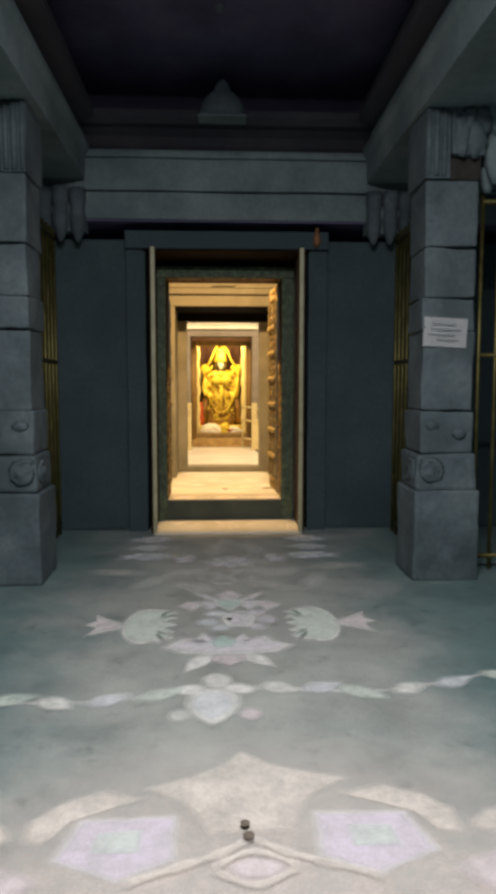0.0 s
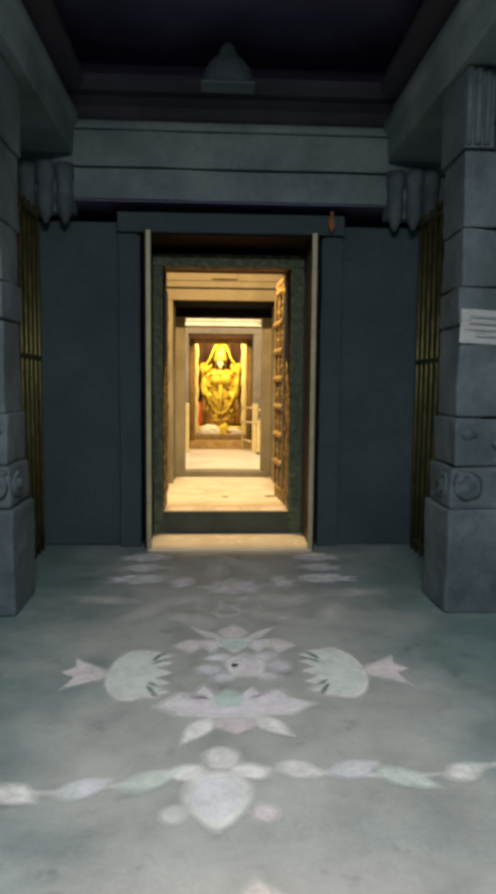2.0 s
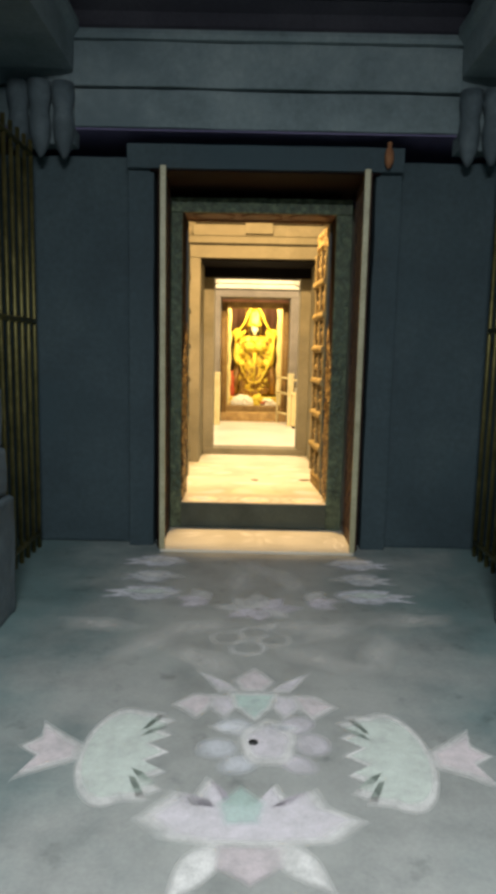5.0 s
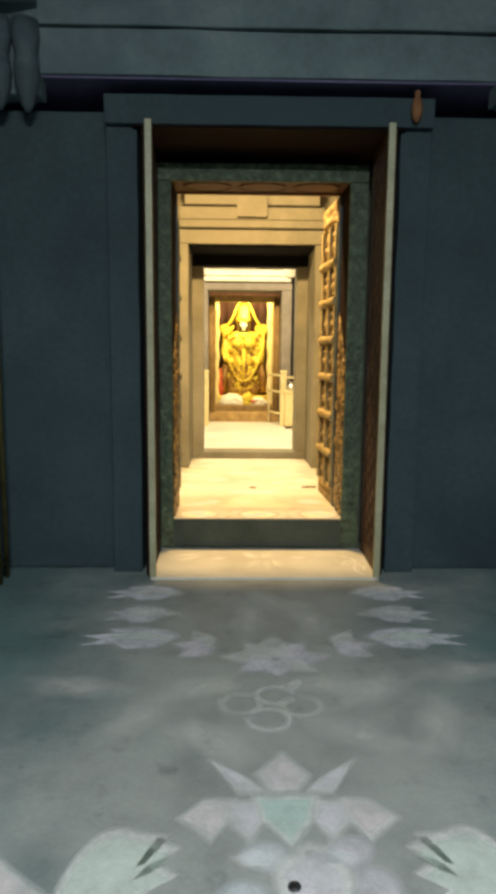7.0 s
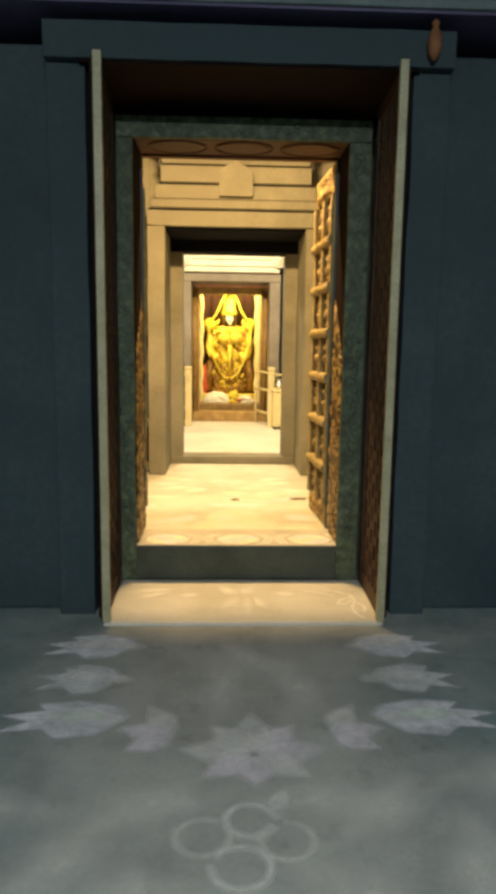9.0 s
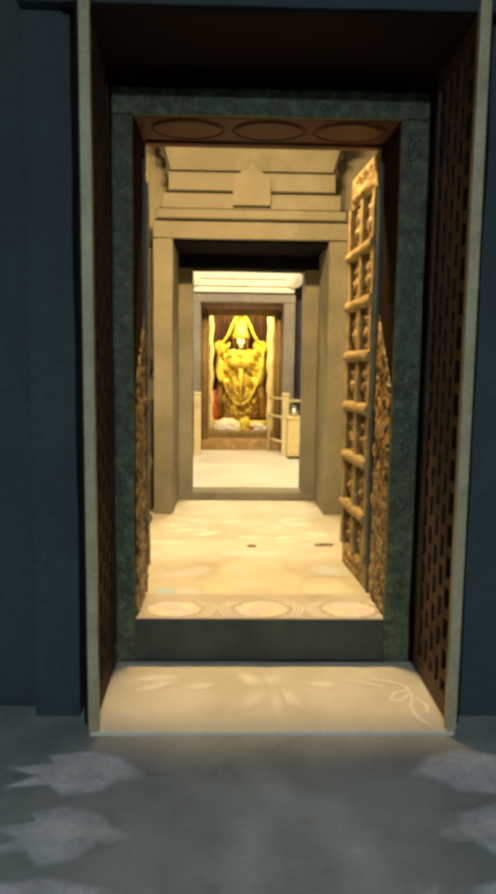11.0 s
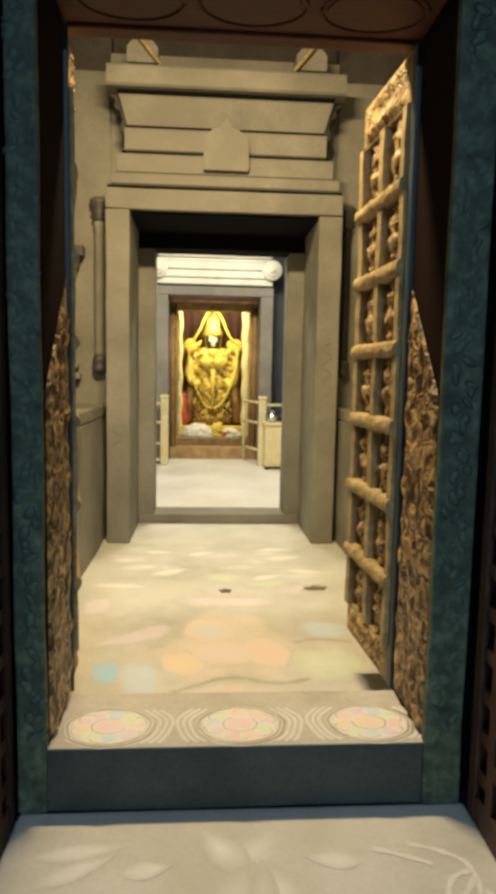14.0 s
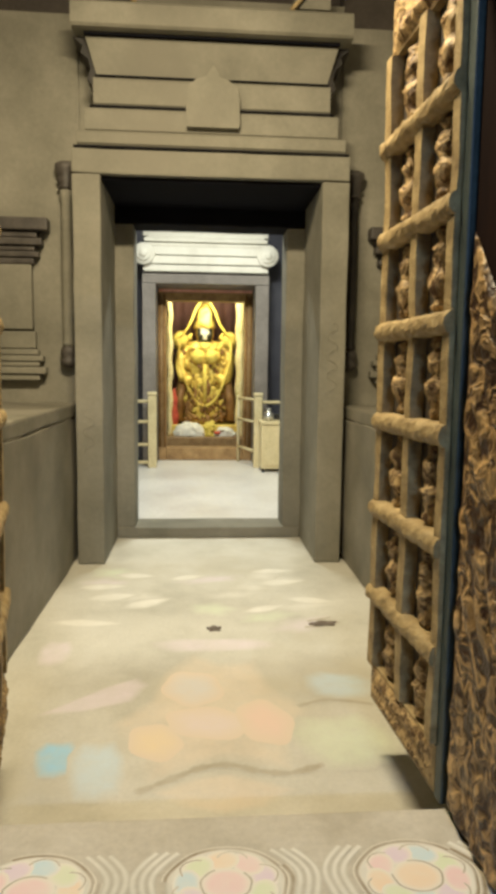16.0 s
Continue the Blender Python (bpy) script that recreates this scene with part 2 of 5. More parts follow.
RAILWOOD = surface("worn_door_wood", (0.19, 0.135, 0.05), (0.36, 0.27, 0.11), (0.54, 0.42, 0.19), 14.0, 40, 0.6, bump=0.9, depth=0.015, fleck=0.5)
PANELWOOD = surface("grey_door_panel", (0.05, 0.042, 0.034), (0.08, 0.068, 0.055), (0.12, 0.105, 0.085), 4.0, 60, 0.6, stretch=(1, 1, 0.2))
GATEWOOD = surface("dark_lattice_wood", (0.05, 0.030, 0.021), (0.085, 0.052, 0.036), (0.135, 0.085, 0.058), 5.0, 60, 0.6, spec=0.2)
# GATEWOOD darkened in colour for the left gate, which gets less light.
SHADEGATE = surface("shaded_lattice_wood", (0.022, 0.012, 0.009), (0.038, 0.022, 0.014), (0.062, 0.036, 0.022), 5.0, 60, 0.7, spec=0.2)
STEEL = surface("pale_gate_edge", (0.32, 0.30, 0.18), (0.42, 0.40, 0.25), (0.52, 0.50, 0.33), 5.0, 60, 0.45)
BRASS = surface("brass_pipe", (0.09, 0.085, 0.03), (0.17, 0.15, 0.055), (0.27, 0.235, 0.095), 7.0, 50, 0.5, metal=0.8, bump=0.1)
GOLD = surface("gilded_metal", (0.42, 0.25, 0.03), (0.80, 0.60, 0.07), (0.95, 0.80, 0.20), 7.0, 30, 0.42, metal=0.35, bump=0.6, depth=0.02, fleck=0.4)
DARKGOLD = surface("tarnished_gold", (0.16, 0.075, 0.018), (0.30, 0.16, 0.035), (0.44, 0.27, 0.06), 9.0, 40, 0.5, metal=0.3, fleck=0.4)
GOLDFRAME = surface("gilded_door_frame", (0.21, 0.125, 0.045), (0.35, 0.225, 0.085), (0.50, 0.34, 0.14), 6.0, 50, 0.5, metal=0.25)
CREAM = surface("cream_enamel", (0.55, 0.46, 0.24), (0.64, 0.55, 0.30), (0.72, 0.63, 0.38), 4.0, 50, 0.45)
CLOTH = surface("mauve_curtain_cloth", (0.46, 0.24, 0.22), (0.60, 0.33, 0.30), (0.70, 0.42, 0.38), 4.0, 80, 0.9, stretch=(1, 1, 0.15))
RED = surface("red_cloth", (0.35, 0.04, 0.02), (0.50, 0.08, 0.03), (0.60, 0.14, 0.05), 8.0, 60, 0.8)
PETALS = surface("yellow_flower_petals", (0.58, 0.42, 0.03), (0.76, 0.60, 0.06), (0.86, 0.74, 0.20), 30.0, 90, 0.8, bump=0.8)
WHITEPETALS = surface("white_flower_petals", (0.72, 0.66, 0.52), (0.82, 0.78, 0.66), (0.88, 0.85, 0.76), 24.0, 90, 0.8, bump=0.8)
CREAMPETALS = surface("cream_flower_strings", (0.66, 0.52, 0.18), (0.78, 0.66, 0.30), (0.86, 0.77, 0.46), 24.0, 90, 0.8, bump=0.8)
BLACKSTONE = surface("black_idol_stone", (0.02, 0.02, 0.02), (0.035, 0.033, 0.03), (0.06, 0.055, 0.05), 8.0, 60, 0.35)
PAPER = surface("white_paper", (0.70, 0.73, 0.76), (0.78, 0.80, 0.82), (0.84, 0.86, 0.87), 6.0, 90, 0.85, bump=0.1)
INK = surface("grey_print", (0.25, 0.27, 0.30), (0.32, 0.34, 0.37), (0.4, 0.42, 0.45), 20.0, 90, 0.9, bump=0.0)
DARKMETAL = surface("dark_metal", (0.03, 0.03, 0.03), (0.05, 0.05, 0.05), (0.09, 0.085, 0.08), 8.0, 60, 0.5, metal=0.5)
SCRAP = surface("brown_dry_scrap", (0.10, 0.08, 0.06), (0.16, 0.13, 0.10), (0.24, 0.20, 0.15), 20.0, 90, 0.9)
SILVER = surface("silver_pot_metal", (0.55, 0.54, 0.50), (0.68, 0.67, 0.63), (0.78, 0.77, 0.74), 8.0, 60, 0.3, metal=0.9, bump=0.1)
ORANGE = surface("faded_orange_cloth", (0.18, 0.07, 0.03), (0.28, 0.12, 0.05), (0.36, 0.17, 0.08), 20.0, 90, 0.9)
CHALK = chalk("white_powder", (0.86, 0.86, 0.84), 0.92)
CHALKPINK = chalk("pink_powder", (0.80, 0.71, 0.74), 0.78)
CHALKLILAC = chalk("lilac_powder", (0.79, 0.75, 0.81), 0.80)
CHALKWARM = chalk("warm_white_powder", (0.85, 0.78, 0.72), 0.82)
CHALKFAINT = chalk("faint_white_powder", (0.84, 0.83, 0.79), 0.5)
CHALKICE = chalk("pale_blue_white_powder", (0.78, 0.81, 0.86), 0.72)
CHALKSOFT = chalk("soft_white_powder", (0.85, 0.85, 0.83), 0.62)
WARMWASH = chalk("broad_pink_wash", (0.86, 0.74, 0.69), 0.55)
CHALKBRIGHT = chalk("bluish_white_powder", (0.80, 0.82, 0.90), 0.85)
CHALKVIOLET = chalk("violet_powder", (0.74, 0.66, 0.78), 0.85)
CHALKMINT = chalk("mint_powder", (0.70, 0.80, 0.73), 0.74)
CHALKTEAL = chalk("teal_powder", (0.54, 0.73, 0.67), 0.72)

WHITE = (0.84, 0.81, 0.72)
RUBWHITE = rubbed("white_powder_on_pale_stone", (0.86, 0.84, 0.77), 0.9)
RUBFAINT = rubbed("thin_white_powder_on_pale_stone", (0.84, 0.82, 0.75), 0.6)
RUBPEACH = rubbed("peach_powder_on_pale_stone", (0.84, 0.71, 0.54), 0.48)
RUBSKY = rubbed("sky_powder_on_pale_stone", (0.62, 0.75, 0.86), 0.7)
RUBBLUE = rubbed("blue_powder_on_pale_stone", (0.36, 0.66, 0.92), 0.85)
RUBLAV = rubbed("lavender_powder_on_pale_stone", (0.80, 0.72, 0.80), 0.7)
RUBLIME = rubbed("lime_powder_on_pale_stone", (0.74, 0.82, 0.60), 0.65)
RUBLINE = rubbed("olive_line_on_pale_stone", (0.36, 0.31, 0.20), 0.85)
HEARTROSE = rubbed("rose_powder_on_peach", (0.86, 0.62, 0.54), 0.6, (0.745, 0.65, 0.52))
HEARTGOLD = rubbed("golden_powder_on_peach", (0.85, 0.70, 0.40), 0.6, (0.745, 0.65, 0.52))
HEARTSKY = rubbed("sky_powder_on_peach", (0.66, 0.72, 0.80), 0.6, (0.745, 0.65, 0.52))
HEARTLAV = rubbed("lavender_powder_on_peach", (0.76, 0.68, 0.72), 0.6, (0.745, 0.65, 0.52))
DISCLINE = rubbed("olive_line_on_white_powder", (0.26, 0.21, 0.12), 1.0, WHITE)
DISCTINTS = [rubbed(n + "_powder_on_white", c, 0.75, WHITE) for n, c in (("peach", (0.88, 0.66, 0.42)), ("lavender", (0.74, 0.60, 0.80)), ("lime", (0.72, 0.82, 0.52)), ("rose", (0.86, 0.58, 0.62)), ("sky", (0.54, 0.74, 0.88)))]


# ---- mesh helpers ----
def mesh_of(name, bm, mat, smooth=False):
    bmesh.ops.recalc_face_normals(bm, faces=bm.faces)
    me = bpy.data.meshes.new(name)
    bm.to_mesh(me)
    bm.free()
    for m in (mat if isinstance(mat, (list, tuple)) else [mat]):
        me.materials.append(m)
    if smooth:
        for f in me.polygons:
            f.use_smooth = True
    return me


def part(name, bm, material, parent=None, label="", smooth=False):
    ob = new(name, mesh_of(name, bm, material, smooth))
    if parent is not None:
        ob.parent = parent
        ob.matrix_parent_inverse = parent.matrix_basis.inverted()
    if label:
        ob["label"] = label
    return ob


def thing(name, at, label, category, group="", kind=""):
    ob = new(name)
    ob.empty_display_size = 0.1
    ob.matrix_basis = Matrix.Translation(at)
    return tagged(ob, label, category, group, kind)


def structure(name, bm, mat, label, category="", smooth=False):
    return tagged(part(name, bm, mat, None, "", smooth), label, category or name.split("_")[0], "", "structure")


def add_box(bm, x0, x1, y0, y1, z0, z1, bevel=0.0, m=None):
    r = bmesh.ops.create_cube(bm, size=1)
    vs = r["verts"]
    bmesh.ops.scale(bm, vec=(x1 - x0, y1 - y0, z1 - z0), verts=vs)
    bmesh.ops.translate(bm, vec=((x0 + x1) / 2, (y0 + y1) / 2, (z0 + z1) / 2), verts=vs)
    if m is not None:
        bmesh.ops.transform(bm, matrix=m, verts=vs)
    if bevel:
        es = list({e for v in vs for e in v.link_edges})
        bmesh.ops.bevel(bm, geom=es, offset=bevel, segments=2, affect="EDGES", profile=0.6)
    return bm


def box(x0, x1, y0, y1, z0, z1, bevel=0.0, m=None):
    return add_box(bmesh.new(), x0, x1, y0, y1, z0, z1, bevel, m)


def rough_box(x0, x1, y0, y1, z0, z1, bevel=0.012, cell=0.14, amount=0.006, seed=0):
    """A hewn block: subdivided faces, worn and slightly uneven."""
    bm = bmesh.new()
    n = [max(1, min(40, round((b - a) / cell))) for a, b in ((x0, x1), (y0, y1), (z0, z1))]
    lo, d = Vector((x0, y0, z0)), Vector((x1 - x0, y1 - y0, z1 - z0))
    found = {}

    def vert(i, j, k):
        key = (i, j, k)
        if key not in found:
            p = lo + Vector((d.x * i / n[0], d.y * j / n[1], d.z * k / n[2]))
            q = p * 2.3 + Vector((seed * 7.1, seed * 3.3, seed))
            p = p + noise.noise_vector(q) * amount * 1.6 + noise.noise_vector(q * 4) * amount * 0.6
            found[key] = bm.verts.new(p)
        return found[key]

    for a in range(3):
        u, v = [q for q in range(3) if q != a]
        for side in (0, n[a]):
            for i in range(n[u]):
                for j in range(n[v]):
                    quad = []
                    for di, dj in ((0, 0), (1, 0), (1, 1), (0, 1)):
                        c = [0, 0, 0]
                        c[a], c[u], c[v] = side, i + di, j + dj
                        quad.append(vert(*c))
                    bm.faces.new(quad)
    if bevel:
        bmesh.ops.recalc_face_normals(bm, faces=bm.faces)
        es = [e for e in bm.edges if e.calc_face_angle(0) > 1.0]
        bmesh.ops.bevel(bm, geom=es, offset=bevel, segments=2, affect="EDGES", profile=0.6)
    return bm


def add_prism(bm, outline, axis, a, b):
    """A closed outline of (u, z) extruded from a to b along x (u is y) or y (u is x), or of (x, y) along z."""
    def at(u, w, s):
        return (s, u, w) if axis == "x" else (u, s, w) if axis == "y" else (u, w, s)
    one = [bm.verts.new(at(u, w, a)) for u, w in outline]
    two = [bm.verts.new(at(u, w, b)) for u, w in outline]
    bm.faces.new(one)
    bm.faces.new(two[::-1])
    k = len(outline)
    for i in range(k):
        bm.faces.new((one[i], one[(i + 1) % k], two[(i + 1) % k], two[i]))
    return bm


def prism(outline, axis, a, b):
    return add_prism(bmesh.new(), outline, axis, a, b)


def add_lathe(bm, profile, at=(0, 0, 0), seg=20, squash=(1, 1)):
    rings = []
    for r, z in profile:
        rings.append([bm.verts.new((at[0] + squash[0] * r * math.cos(2 * math.pi * i / seg), at[1] + squash[1] * r * math.sin(2 * math.pi * i / seg), at[2] + z)) for i in range(seg)])
    for a, b in zip(rings, rings[1:]):
        for i in range(seg):
            bm.faces.new((a[i], a[(i + 1) % seg], b[(i + 1) % seg], b[i]))
    bm.faces.new(rings[0][::-1])
    bm.faces.new(rings[-1])
    return bm


def lathe(profile, at=(0, 0, 0), seg=20, squash=(1, 1)):
    return add_lathe(bmesh.new(), profile, at, seg, squash)


def add_tube(bm, pts, r, seg=8, lump=0.0):
    pts = [Vector(p) for p in pts]
    rings = []
    for i, p in enumerate(pts):
        d = (pts[min(i + 1, len(pts) - 1)] - pts[max(i - 1, 0)]).normalized()
        s = d.orthogonal().normalized() if abs(d.y) > 0.99 else d.cross(Vector((0, 1, 0))).normalized()
        q = d.cross(s)
        rr = r * (1 + lump * (0.5 - (i % 2)))
        rings.append([bm.verts.new(p + (s * math.cos(2 * math.pi * k / seg) + q * math.sin(2 * math.pi * k / seg)) * rr) for k in range(seg)])
    for a, b in zip(rings, rings[1:]):
        for k in range(seg):
            bm.faces.new((a[k], a[(k + 1) % seg], b[(k + 1) % seg], b[k]))
    bm.faces.new(rings[0][::-1])
    bm.faces.new(rings[-1])
    return bm


def tube(pts, r, seg=8, lump=0.0):
    return add_tube(bmesh.new(), pts, r, seg, lump)


def slab(outline, z, thick=0.0, edge=0.0):
    """A thin bed of powder over an outline, thinning out towards its rim."""
    bm = bmesh.new()
    cover = bm.verts.layers.float.new("cover")
    n = len(outline)
    cx, cy = sum(p[0] for p in outline) / n, sum(p[1] for p in outline) / n
    if not edge:
        edge = min(0.5, 0.028 / (sum(math.hypot(x - cx, y - cy) for x, y in outline) / n))
    rings = []
    for k, amount in ((1 + edge * 0.4, 0.0), (1 - edge, 0.9), (0.7 * (1 - edge), 1.0)):
        ring = []
        for x, y in outline:
            v = bm.verts.new((cx + (x - cx) * k, cy + (y - cy) * k, z))
            v[cover] = amount
            ring.append(v)
        rings.append(ring)
    for a, b in zip(rings, rings[1:]):
        for i in range(n):
            bm.faces.new((a[i], a[(i + 1) % n], b[(i + 1) % n], b[i]))
    bm.faces.new(rings[-1])
    return bm


def ellipse(cx, cy, rx, ry, rot=0.0, n=28, wob=0.0):
    c, s = math.cos(rot), math.sin(rot)
    out = []
    for i in range(n):
        a = 2 * math.pi * i / n
        k = 1 + wob * math.sin(5 * a + cx * 9)
        u, v = rx * k * math.cos(a), ry * k * math.sin(a)
        out.append((cx + c * u - s * v, cy + s * u + c * v))
    return out


# ---- hall: shell ----
structure("floor_hall", box(-5, 5, -5, 7.95, -0.25, 0.0), HALLFLOOR, "worn grey stone hall floor with faded powder drawings", "floor")
structure("wall_hall_back", box(-5, 5, -5.3, -5, -0.25, 5.1), GRANITE, "dark grey stone wall behind the hall", "wall")
structure("wall_hall_left", box(-5.3, -5, -5.3, 8.4, -0.25, 5.1), GRANITE, "dark grey stone side wall of the hall", "wall")
structure("wall_hall_right", box(5, 5.3, -5.3, 8.4, -0.25, 5.1), GRANITE, "dark grey stone side wall of the hall", "wall")
structure("ceiling_hall", box(-1.75, 1.75, -5, 8.25, 4.95, 5.1), VIOLETDARK, "dark raised stone ceiling of the hall", "ceiling")
structure("ceiling_aisle_left", box(-5, -1.753, -5, 8.25, 4.22, 4.4), DARKSTONE, "dark low stone ceiling over the side aisle", "ceiling")
structure("ceiling_aisle_right", box(1.753, 5, -5, 8.25, 4.22, 4.4), DARKSTONE, "dark low stone ceiling over the side aisle", "ceiling")
for side, word in ((-1, "left"), (1, "right")):
    a, b = sorted((side * 1.075, side * 5.0))
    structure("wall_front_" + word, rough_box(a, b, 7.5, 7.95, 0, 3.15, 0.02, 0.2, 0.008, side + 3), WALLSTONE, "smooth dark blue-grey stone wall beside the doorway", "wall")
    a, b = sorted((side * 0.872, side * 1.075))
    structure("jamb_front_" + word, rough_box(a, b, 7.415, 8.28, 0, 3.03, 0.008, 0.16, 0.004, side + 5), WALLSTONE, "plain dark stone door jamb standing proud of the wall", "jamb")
    a, b = sorted((side * 1.62, side * 1.75))
    structure("wall_lantern_" + word, box(a, b, -5, 8.25, 4.404, 4.95), DARKSTONE, "dark stone upstand under the raised ceiling", "wall")
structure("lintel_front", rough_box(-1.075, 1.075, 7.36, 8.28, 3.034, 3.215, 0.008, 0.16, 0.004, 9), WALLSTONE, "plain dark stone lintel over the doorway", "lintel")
# Added dark sheet: puts the shade of the lintel's underside into colour.
structure("soffit_board", box(-0.895, 0.895, 7.375, 8.27, 3.018, 3.029), DARKWOOD, "thin dark reddish sheet for shade under the doorway lintel", "soffit")
# Dark colour stands in for the shade deep in the slot.
structure("wall_above_lintel", box(-5, 5, 8.28, 8.40, 2.96, 5.1), VIOLETDARK, "dark stone at the back of the slot over the lintel", "wall")
for side, word in ((-1, "left"), (1, "right")):
    a, b = sorted((side * 0.76, side * 5.0))
    structure("wall_inner_front_" + word, box(a, b, 8.285, 8.40, 0, 2.957), BEIGE, "inner face of the stone wall beside the carved door", "wall")

# beam across the hall over the doorway: two courses with a joint, a lip, a dark hollow and a cornice
beam = thing("stone_beam", (0, 7.6, 3.27), "dark granite cross beam with stepped mouldings over the doorway", "beam")
part("lower_course", rough_box(-5, 5, 7.385, 8.24, 3.335, 3.612, 0.012, 0.2, 0.006, 21), GRANITE, beam)
# Added dark sheet, so bounced light does not brighten the beam's shaded underside.
part("underside", box(-4.9, 4.9, 7.405, 8.238, 3.318, 3.3315), VIOLETDARK, beam, "thin dark sheet added for the shade under the beam")
part("upper_course", rough_box(-5, 5, 7.372, 8.24, 3.628, 3.95, 0.012, 0.2, 0.006, 22), GRANITE, beam)
part("lip", prism([(8.24, 3.953), (7.34, 3.953), (7.325, 3.985), (7.335, 4.02), (8.24, 4.02)], "x", -5, 5), GRANITE, beam)
# The hollow's shade is put into its dark stone colour.
part("hollow", prism([(8.24, 4.023), (7.40, 4.023), (7.46, 4.10), (7.46, 4.2), (7.36, 4.25), (8.24, 4.25)], "x", -1.62, 1.62), DARKSTONE, beam)
part("cornice", prism([(8.24, 4.253), (7.25, 4.253), (7.17, 4.30), (7.17, 4.36), (7.26, 4.385), (8.24, 4.385)], "x", -1.62, 1.62), DARKSTONE, beam)
for side in (-1, 1):
    b = thing("stone_beam", (side * 1.75, 1.2, 3.7), "long dark granite beam carried by the pillars", "beam", "beams along the hall")
    s = side
    part("beam_body", prism([(s * 1.47, 3.72), (s * 1.46, 3.95), (s * 1.42, 4.0), (s * 1.42, 4.06), (s * 1.5, 4.1), (s * 1.5, 4.218), (s * 2.05, 4.218), (s * 2.05, 3.72)], "y", -5, 7.315), GRANITE, b)
    part("cornice", prism([(s * 1.52, 4.222), (s * 1.36, 4.26), (s * 1.34, 4.30), (s * 1.34, 4.37), (s * 1.42, 4.395), (s * 1.7, 4.40), (s * 1.7, 4.222)], "y", -5, 7.16), DARKSTONE, b)

boss = tagged(part("ceiling_boss", lathe([(0.012, -0.05), (0.035, -0.04), (0.045, -0.01), (0.05, 0.0)], (-0.08, 6.42, 4.9495), 12), PAPERSTONE, None, "", True), "small pale stone boss on the dark ceiling", "boss")
finial = thing("stone_finial", (-0.05, 7.12, 4.255), "bell-shaped carved stone crest set on the cornice", "ornament")
part("crest", lathe([(0.225, 0), (0.225, 0.09), (0.205, 0.15), (0.165, 0.21), (0.12, 0.25), (0.08, 0.28), (0.072, 0.32), (0.04, 0.37), (0.006, 0.385)], (-0.05, 7.16, 4.27), 20, (1, 0.5)), PILLARSTONE, finial, smooth=True)
part("crest_foot", box(-0.29, 0.19, 7.03, 7.40, 4.256, 4.272, 0.005), GRANITE, finial)


# ---- hall: pillars, brackets, grilles ----
def bracket(parent, x, y, z, side, s=1.0):
    """A drooping bud bracket: a fluted block with a bulging bud and a pendant."""
    bm = bmesh.new()
    add_lathe(bm, [(0.03, -0.29), (0.055, -0.24), (0.09, -0.13), (0.10, -0.04), (0.075, 0.04), (0.10, 0.09), (0.11, 0.14)], (x, y, z), 14)
    part("bud", bm, GRANITE, parent, "", True)
    prof = [(0, 0.14), (0, 0.30), (side * 0.24, 0.30), (side * 0.25, 0.22), (side * 0.2, 0.12), (side * 0.13, 0.06), (side * 0.05, 0.05)]
    bm = prism([(x + a * s - side * 0.1, z + b) for a, b in prof], "y", y - 0.11, y + 0.11)
    part("bracket_arm", bm, GRANITE, parent)


